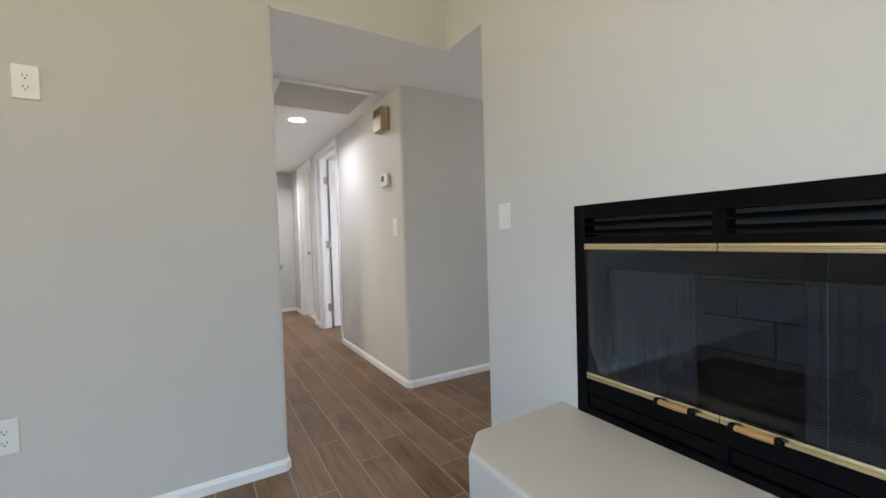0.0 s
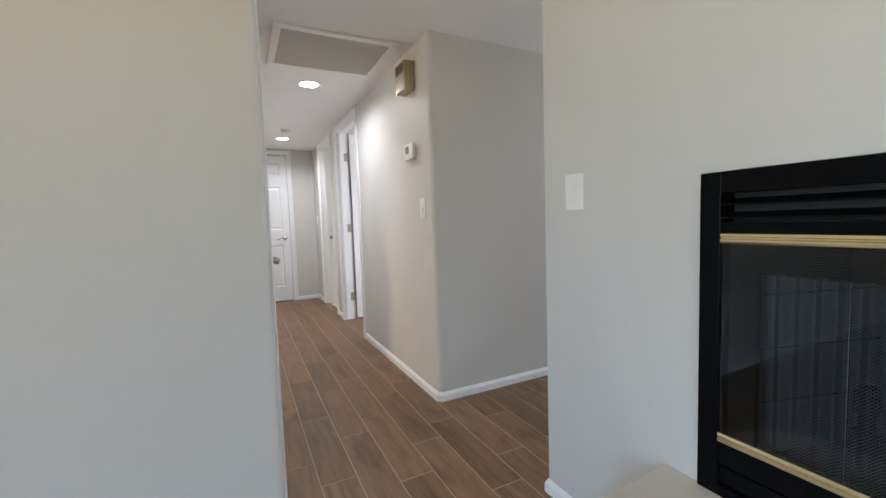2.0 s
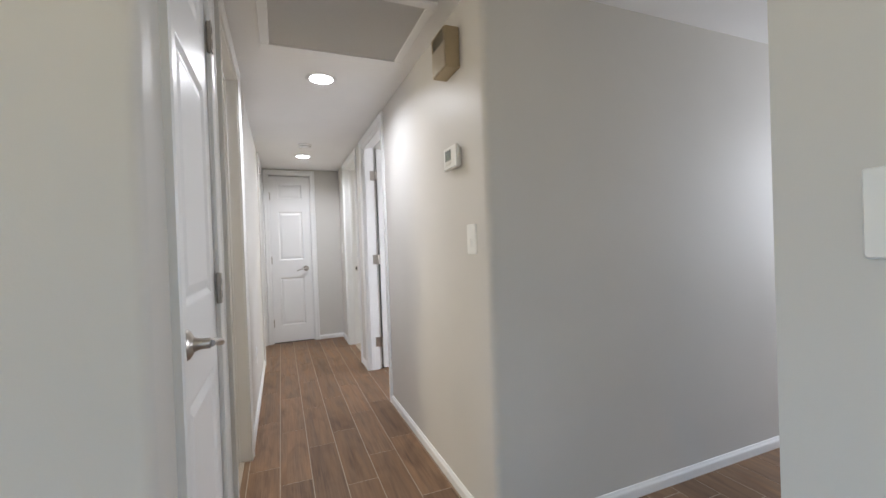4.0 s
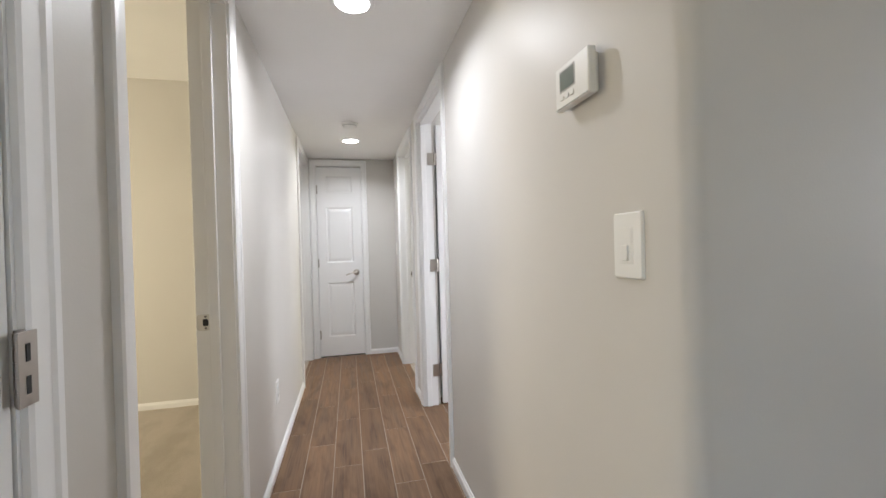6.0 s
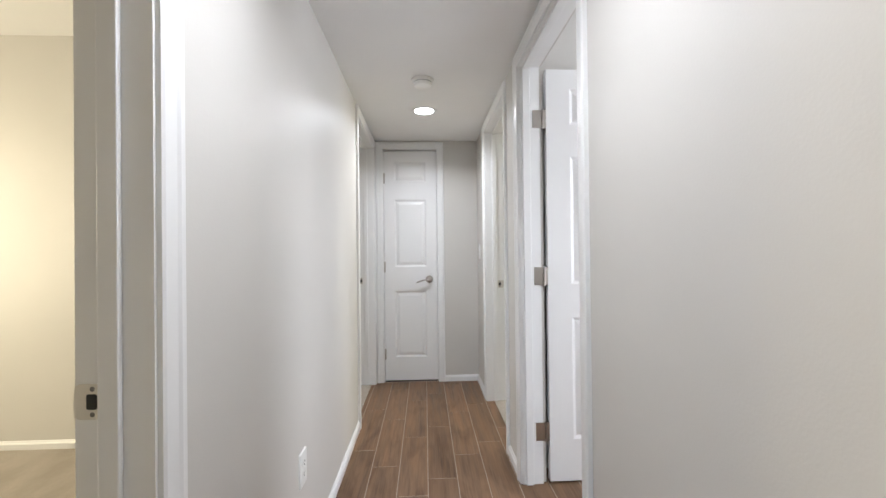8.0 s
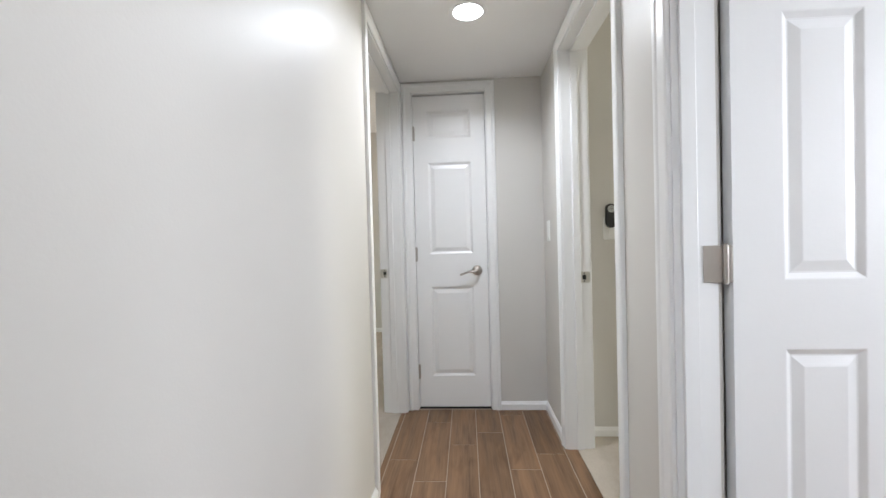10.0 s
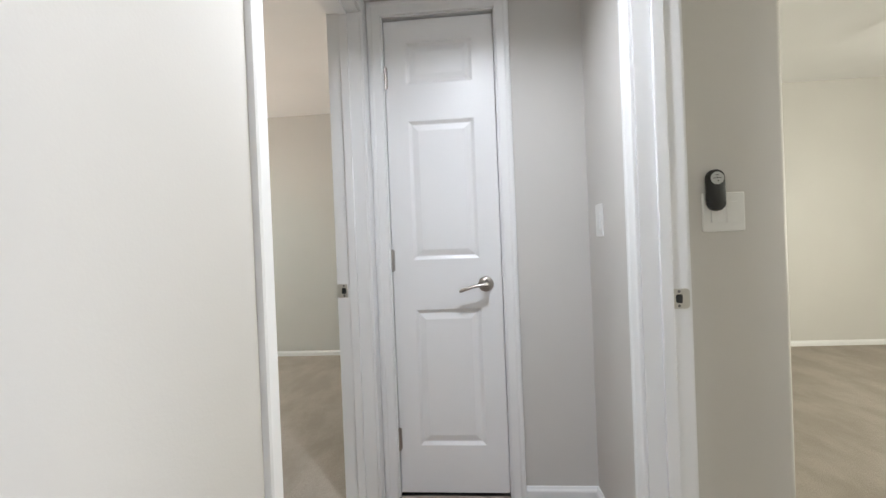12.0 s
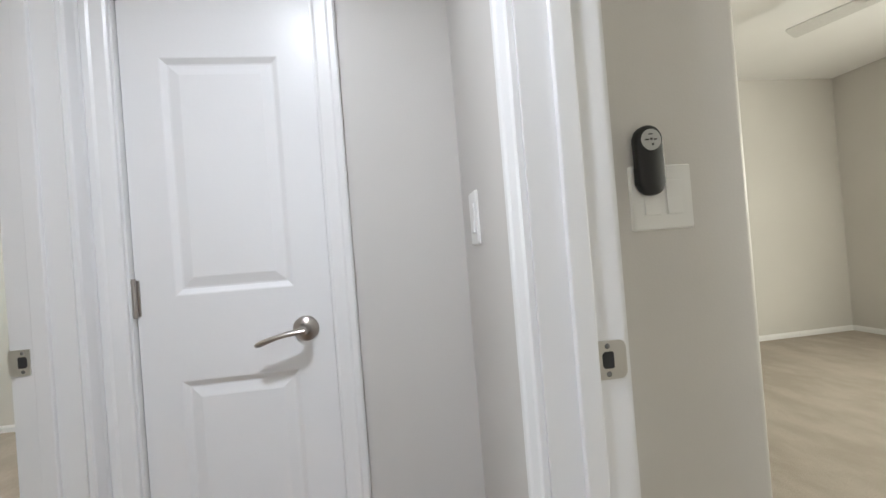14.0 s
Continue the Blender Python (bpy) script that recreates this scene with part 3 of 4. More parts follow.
def door_frame(name, m, w0, w1, depth, stop, label, strike=None, back=True, far=0.057, slab=0.036):
    """Lining, stops and casings of a doorway. Local x runs along the wall, y from the hall face (0) to the room face (depth)."""
    root = thing(name, label, "door frame", kind="structure", m=m)
    for a, b in ((w0 - J, w0), (w1, w1 + J)):
        part("jamb", boxes((a, b, 0.0005, depth - 0.0005, 0, DH)), TRIM, root)
    part("jamb_head", boxes((w0 - J, w1 + J, 0.0005, depth - 0.0005, DH, DH + J)), TRIM, root)
    s0, s1 = stop
    part("door_stop", boxes((w0, w0 + 0.011, s0, s1, 0, DH - 0.011), bevel=0.002), TRIM, root)
    part("door_stop", boxes((w1 - 0.011, w1, s0, s1, 0, DH - 0.011), bevel=0.002), TRIM, root)
    part("door_stop", boxes((w0, w1, s0, s1, DH - 0.011, DH), bevel=0.002), TRIM, root)
    casing_set(root, w0, w1, 0.0, -1, far)
    if back:
        casing_set(root, w0, w1, depth, 1, far)
    if strike:
        side, sy, sz = strike
        inx = -1 if side == w1 else 1
        e = side + inx * 0.0018

        def slab(outline, depth):
            """A flat shape of (y, z) pairs lying on the jamb."""
            bm = bmesh.new()
            lo = [bm.verts.new((side, sy + y, sz + z)) for y, z in outline]
            hi = [bm.verts.new((side + inx * depth, sy + y, sz + z)) for y, z in outline]
            bm.faces.new(lo[::-1])
            bm.faces.new(hi)
            for i in range(len(lo)):
                bm.faces.new((lo[i], lo[(i + 1) % len(lo)], hi[(i + 1) % len(lo)], hi[i]))
            return bm

        pl = part("strike_plate", slab(rounded([(-0.022, -0.0285), (0.022, -0.0285), (0.022, 0.0285), (-0.022, 0.0285)], {0: 0.003, 1: 0.011, 2: 0.011, 3: 0.003}, 5), 0.0018), SILVER, root, "satin strike plate with a dark latch hole")
        part("latch_hole", slab(rounded([(-0.016, -0.0125), (0.002, -0.0125), (0.002, 0.0125), (-0.016, 0.0125)], {0: 0.006, 1: 0.003, 2: 0.003, 3: 0.006}, 4), 0.0024), DARK, pl)
        for k in (-0.0205, 0.0205):
            bm = bmesh.new()
            bmesh.ops.create_uvsphere(bm, u_segments=10, v_segments=6, radius=0.0042, matrix=pose(e, sy - 0.007, sz + k) @ Matrix.Diagonal((0.3, 1, 1, 1)))
            part("screw", bm, SCREW, pl)
    return root


# local frames: hall left wall looks along +y with depth to -x; hall right wall along +y, depth to +x
ML = Matrix(((0, -1, 0, XL), (1, 0, 0, 0), (0, 0, 1, 0), (0, 0, 0, 1)))
MR = Matrix(((0, 1, 0, XR), (1, 0, 0, 0), (0, 0, 1, 0), (0, 0, 0, 1)))
ME = Matrix.Translation((0, YE, 0))
door_frame("door_frame_1", ML, *DOORS["closet"], T, (0.045, 0.08), "white moulded frame round the closet door", back=False)
door_frame("door_frame_2", ML, *DOORS["left_one"], T, (0.05, 0.083), "white moulded frame of an open bedroom doorway", (DOORS["left_one"][1], 0.104, 0.905))
door_frame("door_frame_3", ML, *DOORS["left_two"], 0.13, (0.05, 0.083), "white moulded bedroom doorway frame in the hall corner", (DOORS["left_two"][1], 0.117, 0.895), far=0.05)
door_frame("door_frame_4", MR, *DOORS["right_one"], 0.102, (0.016, 0.052), "white moulded frame with an inward-open door", back=False)
door_frame("door_frame_5", MR, *DOORS["right_two"], 0.13, (0.05, 0.083), "white moulded frame of an open bedroom doorway", (DOORS["right_two"][1], 0.108, 0.888))
door_frame("door_frame_6", ME, EX0, EX1, T, (0.06, 0.09), "white moulded frame round the narrow closet door", back=False)


# ---- doors ----
def raised_panel(bm, x0, x1, z0, z1, y, s):
    """A moulded panel let into a face at y: slope in, groove, slope out to a raised field. s points out of the face."""
    rings = []
    for inset, dy in ((0, 0), (0.003, -0.0008), (0.015, -0.0080), (0.019, -0.0082), (0.041, -0.0026), (0.044, -0.002)):
        rings.append([bm.verts.new((x, y + s * dy, z)) for x, z in ((x0 + inset, z0 + inset), (x1 - inset, z0 + inset), (x1 - inset, z1 - inset), (x0 + inset, z1 - inset))])
    for a, b in zip(rings, rings[1:]):
        for i in range(4):
            bm.faces.new((a[i], a[(i + 1) % 4], b[(i + 1) % 4], b[i]))
    bm.faces.new(rings[-1])


PZ = ((0.213, 0.797), (1.008, 1.602), (1.757, 1.937))


def door_leaf(bm, w, cols, thick=0.035, h=2.03, rows=PZ):
    """A six- or three-panel slab: x 0..w, y 0..thick, front at y = 0; both faces moulded."""
    xs = sorted({0.0, w, *[v for c2 in cols for v in c2]})
    zs = sorted({0.012, h, *[v for p in rows for v in p]})
    for y, s in ((0.0, -1), (thick, 1)):
        for i in range(len(xs) - 1):
            for j in range(len(zs) - 1):
                x0, x1, z0, z1 = xs[i], xs[i + 1], zs[j], zs[j + 1]
                if (x0, x1) in cols and (z0, z1) in rows:
                    raised_panel(bm, x0, x1, z0, z1, y, s)
                else:
                    bm.faces.new([bm.verts.new((x, y, z)) for x, z in ((x0, z0), (x1, z0), (x1, z1), (x0, z1))])
    for a, b in (((0, 0.012), (w, 0.012)), ((w, 0.012), (w, h)), ((w, h), (0, h)), ((0, h), (0, 0.012))):
        bm.faces.new([bm.verts.new(p) for p in ((a[0], 0, a[1]), (b[0], 0, b[1]), (b[0], thick, b[1]), (a[0], thick, a[1]))])
    bmesh.ops.remove_doubles(bm, verts=bm.verts, dist=0.0002)
    return bm


def hinge(root, x, y, z, leafs, label="brushed nickel butt hinge"):
    """A butt hinge: knuckle with five barrels and its two leaves; leafs are boxes beside it."""
    bm = bmesh.new()
    for k in range(5):
        disc(bm, x, y, z - 0.0445 + k * 0.018, z - 0.0445 + k * 0.018 + 0.0165, 0.0062, 14)
    disc(bm, x, y, z - 0.048, z + 0.048, 0.005, 14)
    k = part("hinge", bm, NICKEL, root, label, True)
    for r in leafs:
        part("hinge_leaf", boxes(r, bevel=0.0006), NICKEL, k)
    return k


def lever(root, x, y, z, s, way):
    """A lever handle on a face at y, standing out along s; the lever runs along x by way and curves like a wave."""
    bm = lathe(bmesh.new(), [(0, 0), (0.032, 0), (0.0325, 0.003), (0.030, 0.007), (0.022, 0.012), (0.016, 0.015), (0.013, 0.022), (0.0115, 0.03), (0.0115, 0.046), (0.0, 0.049)], 28)
    bmesh.ops.transform(bm, matrix=Matrix.Translation((x, y, z)) @ pose(0, 0, 0, 90 if s < 0 else -90), verts=bm.verts)
    h = part("door_handle", bm, NICKEL, root, "brushed nickel wave lever handle", True)
    pts, rad = [], []
    for i in range(15):
        k = i / 14
        pts.append((x + way * (-0.004 + 0.114 * k), y + s * (0.045 + 0.008 * math.sin(k * 2.6)), z + 0.006 * math.sin(k * math.pi * 1.05) - 0.024 * k + 0.004 * max(0, k - 0.7)))
        rad.append((0.0115 - 0.006 * k if k < 0.5 else 0.0085 + 0.005 * (k - 0.5)) if k < 0.95 else 0.007)
    part("lever", sweep(bmesh.new(), pts, rad, 0.72), NICKEL, h, "", True)
    return h


# the narrow door at the hall's end: hinges at the low-x edge, lever near the other
root = thing("door_1", "closed narrow white three-panel door with nickel lever", "door", kind="structure", m=pose(EX0 + 0.003, YE + 0.016, 0))
w = EX1 - EX0 - 0.006
part("leaf", door_leaf(bmesh.new(), w, [(0.088, w - 0.09)]), DOORP, root)
for z in (0.245, 1.01, 1.79):
    hinge(root, 0.0, -0.008, z, [(0.001, 0.010, -0.003, -0.0008, z - 0.044, z + 0.044)])
lever(root, w - 0.068, 0.0, 0.898, -1, -1)
part("latch_edge", boxes((w, w + 0.002, 0.004, 0.03, 0.865, 0.92)), NICKEL, root)

# the closet door beside the living room: hinges at the far edge, lever at the near one
a, b = DOORS["closet"]
root = thing("door_2", "closed white panelled closet door with nickel lever", "door", kind="structure", m=ML @ pose(a + 0.003, 0.004, 0))
w = b - a - 0.006
part("leaf", door_leaf(bmesh.new(), w, [(0.085, w - 0.068)]), DOORP, root)
for z in (0.245, 1.015, 1.79):
    k = hinge(root, w + 0.002, -0.010, z, [(w - 0.014, w + 0.017, -0.0195, -0.0165, z - 0.046, z + 0.046)])
    for dz in (-0.02, 0.02):
        part("hinge_slot", boxes((w - 0.003, w + 0.004, -0.0202, -0.019, z + dz - 0.011, z + dz + 0.011)), DARK, k)
lever(root, 0.068, 0.0, 0.93, -1, 1)

# the door that stands open into the bathroom, hung on the far jamb
root = thing("door_3", "white six-panel door standing open with nickel hinges", "door", kind="structure", m=pose(0.134, 2.357, 0, 0, 0, 0.0))
part("leaf", door_leaf(bmesh.new(), 0.762, [(0.116, 0.300), (0.410, 0.644)], rows=((0.213, 0.811), (0.974, 1.602), (1.757, 1.937))), DOORP, root)
for z in (0.255, 1.015, 1.785):
    hinge(root, -0.018, -0.003, z, [(-0.0018, 0.0, -0.001, 0.031, z - 0.044, z + 0.044), (-0.014, -0.0018, -0.002, 0.0, z - 0.044, z + 0.044), (-0.068, -0.022, 0.0003, 0.0027, z - 0.044, z + 0.044)])


# ---- switches and outlets ----
def on_wall(x, y, z, rz):
    """Local x along the wall, y out of it (towards the viewer is -y before turning)."""
    return pose(x, y, z, 0, 0, rz)


def plate(bm, w, h, t=0.006):
    outline = rounded([(-w / 2, -h / 2), (w / 2, -h / 2), (w / 2, h / 2), (-w / 2, h / 2)], {0: 0.005, 1: 0.005, 2: 0.005, 3: 0.005}, 4)
    rings = []
    for inset, dy in ((0, 0), (0, -t * 0.5), (0.0025, -t)):
        rings.append([bm.verts.new((x * (1 - 2 * inset / w), dy, z * (1 - 2 * inset / h))) for x, z in outline])
    n = len(outline)
    for p, q in zip(rings, rings[1:]):
        for i in range(n):
            bm.faces.new((p[i], p[(i + 1) % n], q[(i + 1) % n], q[i]))
    bm.faces.new(rings[-1])
    bm.faces.new(rings[0][::-1])
    return bm


def rocker_switch(m, gangs, label, w=0.078, h=0.122):
    root = thing("light_switch", label, "light switch", m=m)
    part("wall_plate", plate(bmesh.new(), w, h), PLASTIC, root)
    for g in range(gangs):
        cx = (g - (gangs - 1) / 2) * 0.046
        part("bezel", boxes((cx - 0.0172, cx + 0.0172, -0.0068, -0.0055, -0.034, 0.034)), PLASTIC, root)
        bm = bmesh.new()
        vs = [bm.verts.new((cx + x, y, z)) for x, y, z in ((-0.016, -0.006, -0.0325), (0.016, -0.006, -0.0325), (0.016, -0.006, 0.0325), (-0.016, -0.006, 0.0325),
                                                           (-0.0155, -0.0105, -0.032), (0.0155, -0.0105, -0.032), (0.0155, -0.0084, 0.032), (-0.0155, -0.0084, 0.032), (0.0155, -0.0088, 0.0), (-0.0155, -0.0088, 0.0))]
        for f in ((3, 2, 1, 0), (4, 5, 8, 9), (9, 8, 6, 7), (0, 1, 5, 4), (2, 3, 7, 6)):
            bm.faces.new([vs[i] for i in f])
        bm.faces.new([vs[i] for i in (1, 2, 6, 8, 5)])
        bm.faces.new([vs[i] for i in (3, 0, 4, 9, 7)])
        part("rocker", bm, PLASTIC, root)
    return root


def slide_dimmer(m, label):
    root = thing("light_switch", label, "light switch", m=m)
    part("wall_plate", plate(bmesh.new(), 0.078, 0.122), PLASTIC, root)
    part("dimmer_body", boxes((-0.0165, 0.0165, -0.0066, -0.0050, -0.033, 0.033), bevel=0.0006), PLASTIC, root)
    part("slot", boxes((0.006, 0.0125, -0.0074, -0.006, -0.026, 0.028)), PLASTIC, root)
    part("paddle", boxes((-0.013, 0.004, -0.0100, -0.006, -0.028, 0.001), bevel=0.0015), PLASTIC, root)
    return root


def outlet(m, label):
    root = thing("wall_outlet", label, "outlet", m=m)
    part("wall_plate", plate(bmesh.new(), 0.074, 0.120), PLASTIC, root)
    for cz in (-0.0195, 0.0195):
        bm = bmesh.new()
        outline = rounded([(-0.0165, -0.014), (0.0165, -0.014), (0.0165, 0.014), (-0.0165, 0.014)], {0: 0.008, 1: 0.008, 2: 0.008, 3: 0.008}, 5)
        lo = [bm.verts.new((x, -0.0055, z + cz)) for x, z in outline]
        hi = [bm.verts.new((x, -0.0078, z + cz)) for x, z in outline]
        bm.faces.new(hi)
        for i in range(len(lo)):
            bm.faces.new((lo[i], lo[(i + 1) % len(lo)], hi[(i + 1) % len(lo)], hi[i]))
        face = part("receptacle", bm, PLASTIC, root)
        for sx, hh in ((-0.0065, 0.0042), (0.0065, 0.0034)):
            part("slot", boxes((sx - 0.0011, sx + 0.0011, -0.0082, -0.0076, cz + 0.003 - hh, cz + 0.003 + hh)), DARK, face)
        part("ground_hole", boxes((-0.0023, 0.0023, -0.0082, -0.0076, cz - 0.0095, cz - 0.0052)), DARK, face)
    bm = bmesh.new()
    bmesh.ops.create_uvsphere(bm, u_segments=10, v_segments=6, radius=0.003, matrix=pose(0, -0.006, 0) @ Matrix.Diagonal((1, 0.4, 1, 1)))
    part("screw", bm, PLASTIC, root)
    return root


slide_dimmer(on_wall(0, 0.14, 1.143, -90), "white slide dimmer switch on the hall wall")
rocker_switch(on_wall(XF, -1.068, 1.145, -90), 1, "white rocker switch on the fireplace wall")
rocker_switch(on_wall(0, 3.815, 1.137, -90), 1, "white rocker switch on the hall wall", 0.074)
rocker_switch(on_wall(0.313, 3.605, 1.136, 0), 2, "white double rocker switch beside a bedroom doorway", 0.127)
outlet(on_wall(-1.72, YW, 1.64, 0), "white duplex outlet high on the living room wall")
outlet(on_wall(-1.823, YW, 0.407, 0), "white duplex outlet low on the living room wall")
outlet(on_wall(XL, 1.85, 0.385, 90), "white duplex outlet low on the hall wall")
outlet(on_wall(-4.05, 5.55, 0.41, 90), "white duplex outlet on the bedroom wall")
outlet(on_wall(4.18, 5.93, 0.40, -90), "white duplex outlet on the bedroom wall")

# fan remote standing in its holder on the double switch plate
root = thing("remote_control", "black handheld fan remote with a round pale grey keypad", "remote", m=pose(0.285, 3.5985, 1.204, 0, -1, 0))
outline = rounded([(-0.0275, -0.065), (0.0275, -0.065), (0.0275, 0.065), (-0.0275, 0.065)], {0: 0.026, 1: 0.026, 2: 0.027, 3: 0.027}, 8)
bm = bmesh.new()
rings = [[bm.verts.new((x * k, y, z * k2)) for x, z in outline] for k, k2, y in ((0.94, 0.98, 0.0), (1, 1, -0.004), (1, 1, -0.012), (0.93, 0.975, -0.0165), (0.8, 0.93, -0.0185))]
for p, q in zip(rings, rings[1:]):
    for i in range(len(outline)):
        bm.faces.new((p[i], p[(i + 1) % len(outline)], q[(i + 1) % len(outline)], q[i]))
bm.faces.new(rings[-1])
bm.faces.new(rings[0][::-1])
part("body", bm, BLACK_SOFT, root, "", True)
bm = disc(bmesh.new(), 0, 0, 0, 0.0015, 0.0195, 28)
bmesh.ops.transform(bm, matrix=pose(0.001, -0.0183, 0.0365, 90), verts=bm.verts)
pad = part("keypad", bm, KEYPAD, root, "round pale grey keypad")
for x, z, sx, sz in ((-0.008, 0.0365, 0.004, 0.0012), (0.009, 0.0365, 0.003, 0.0012), (0.001, 0.0375, 0.002, 0.002), (0.003, 0.0275, 0.0015, 0.002), (0.0, 0.0465, 0.004, 0.001)):
    part("button", boxes((x - sx, x + sx, -0.0208, -0.0195, z - sz, z + sz)), BLACK_SOFT, pad)
part("holder", boxes((-0.0285, 0.029, -0.010, 0.0, -0.046, -0.010), bevel=0.003), BLACK_SOFT, root)

# thermostat
root = thing("thermostat", "white digital thermostat with a grey display", "thermostat", m=on_wall(0, 0.275, 1.497, -90))
part("back_box", boxes((-0.055, 0.055, -0.012, 0.0, -0.04, 0.04), bevel=0.002), PLASTIC, root)
part("cover", boxes((-0.066, 0.066, -0.03, -0.012, -0.048, 0.048), bevel=0.004), PLASTIC, root)
part("bezel", boxes((-0.046, 0.016, -0.0308, -0.0295, -0.012, 0.036)), GREYP, root)
part("display", boxes((-0.042, 0.012, -0.0316, -0.0305, -0.008, 0.032)), LCD, root, "grey liquid-crystal display")
for x in (-0.036, -0.016, 0.004):
    part("button", boxes((x - 0.007, x + 0.007, -0.0325, -0.0295, -0.030, -0.020), bevel=0.0012), PLASTIC, root)
part("tray", boxes((-0.062, 0.062, -0.031, -0.0295, -0.0455, -0.043)), GREYP, root)

# door chime box
root = thing("door_chime", "champagne metal door chime box with louvres above a satin panel", "door chime", m=on_wall(0, 0.273, 1.94, -90))
part("housing", boxes((-0.075, 0.075, -0.064, 0.0, -0.085, 0.085), bevel=0.003), CHAMPAGNE, root)
part("front_panel", boxes((-0.070, 0.070, -0.0685, -0.064, -0.080, 0.022), bevel=0.0018), CHAMPAGNE_LIGHT, root, "satin champagne front panel")
part("front_edge", boxes((-0.070, -0.062, -0.0685, -0.064, 0.024, 0.080), (0.062, 0.070, -0.0685, -0.064, 0.024, 0.080), (-0.062, 0.062, -0.0685, -0.064, 0.0755, 0.080)), CHAMPAGNE, root)
part("sound_opening", boxes((-0.062, 0.062, -0.0648, -0.064, 0.024, 0.0755)), DARK, root)
for z in (0.0255, 0.0380, 0.0505, 0.0630):
    bm = bmesh.new()
    vs = [bm.verts.new(p) for p in ((-0.062, -0.0690, z), (0.062, -0.0690, z), (0.062, -0.0650, z + 0.0075), (-0.062, -0.0650, z + 0.0075))]
    vs += [bm.verts.new(v.co + Vector((0, 0.0006, -0.0015))) for v in vs]
    for f in ((0, 1, 2, 3), (7, 6, 5, 4), (0, 4, 5, 1), (1, 5, 6, 2), (2, 6, 7, 3), (3, 7, 4, 0)):
        bm.faces.new([vs[i] for i in f])
    part("louvre", bm, CHAMPAGNE, root)

# ---- ceiling fixtures ----
root = thing("return_air_grille", "white framed return-air grille in the hall ceiling", "air grille")
gx0, gx1, gy0, gy1 = -0.775, -0.083, 0.21, 0.80
g = 0.042
for r in ((gx0, gx1, gy0, gy0 + g), (gx0, gx1, gy1 - g, gy1), (gx0, gx0 + g, gy0 + g, gy1 - g), (gx1 - g, gx1, gy0 + g, gy1 - g)):
    part("frame", boxes((*r, H - 0.013, H), bevel=0.003), TRIM, root)
part("filter", boxes((gx0 + g, gx1 - g, gy0 + g, gy1 - g, H - 0.004, H)), FILTER, root, "grey filter behind the slats")
y = gy0 + g + 0.006
while y < gy1 - g - 0.006:
    bm = bmesh.new()
    vs = [bm.verts.new(p) for p in ((gx0 + g, y, H - 0.004), (gx1 - g, y, H - 0.004), (gx1 - g, y + 0.008, H - 0.0115), (gx0 + g, y + 0.008, H - 0.0115))]
    vs += [bm.verts.new(v.co + Vector((0, 0.0012, 0.0006))) for v in vs]
    for f in ((0, 1, 2, 3), (7, 6, 5, 4), (0, 4, 5, 1), (1, 5, 6, 2), (2, 6, 7, 3), (3, 7, 4, 0)):
        bm.faces.new([vs[i] for i in f])
    part("slat", bm, FILTER, root)
    y += 0.0155


def can_light(x, y, z):
    root = thing("recessed_light", "lit round white recessed ceiling light", "ceiling light", "hall ceiling lights", m=pose(x, y, z))
    part("trim_ring", lathe(bmesh.new(), [(0.066, 0.0), (0.066, -0.004), (0.07, -0.006), (0.084, -0.004), (0.088, 0.0)], 40), TRIM, root, "", True)
    part("lens", lathe(bmesh.new(), [(0.0, -0.0045), (0.04, -0.0042), (0.066, -0.003), (0.066, -0.0005), (0, -0.0005)], 40), CAN_GLOW, root, "glowing white lens", True)
    lamp = new("can_lamp", bpy.data.lights.new("can_lamp", "AREA"))
    lamp.data.shape, lamp.data.size, lamp.data.energy, lamp.data.color = "DISK", 0.13, CAN_POWER, (0.955, 0.97, 1.0)
    lamp.data.spread = radians(152)
    lamp.matrix_world = pose(x, y, z - 0.0075)
    return root


CAN_POWER = 8.8
can_light(-0.462, 1.12, H)
can_light(-0.462, 3.20, H)

root = thing("smoke_detector", "round white smoke detector on the hall ceiling", "smoke detector", m=pose(-0.47, 2.70, H))
part("base", lathe(bmesh.new(), [(0, 0), (0.064, 0), (0.064, -0.008), (0.058, -0.012), (0, -0.012)], 36), PLASTIC, root, "", True)
part("cap", lathe(bmesh.new(), [(0.052, -0.012), (0.052, -0.026), (0.046, -0.036), (0.026, -0.041), (0, -0.042)], 36), PLASTIC, root, "", True)
part("vent_ring", lathe(bmesh.new(), [(0.0535, -0.016), (0.0535, -0.021)], 36), GREYP, root)


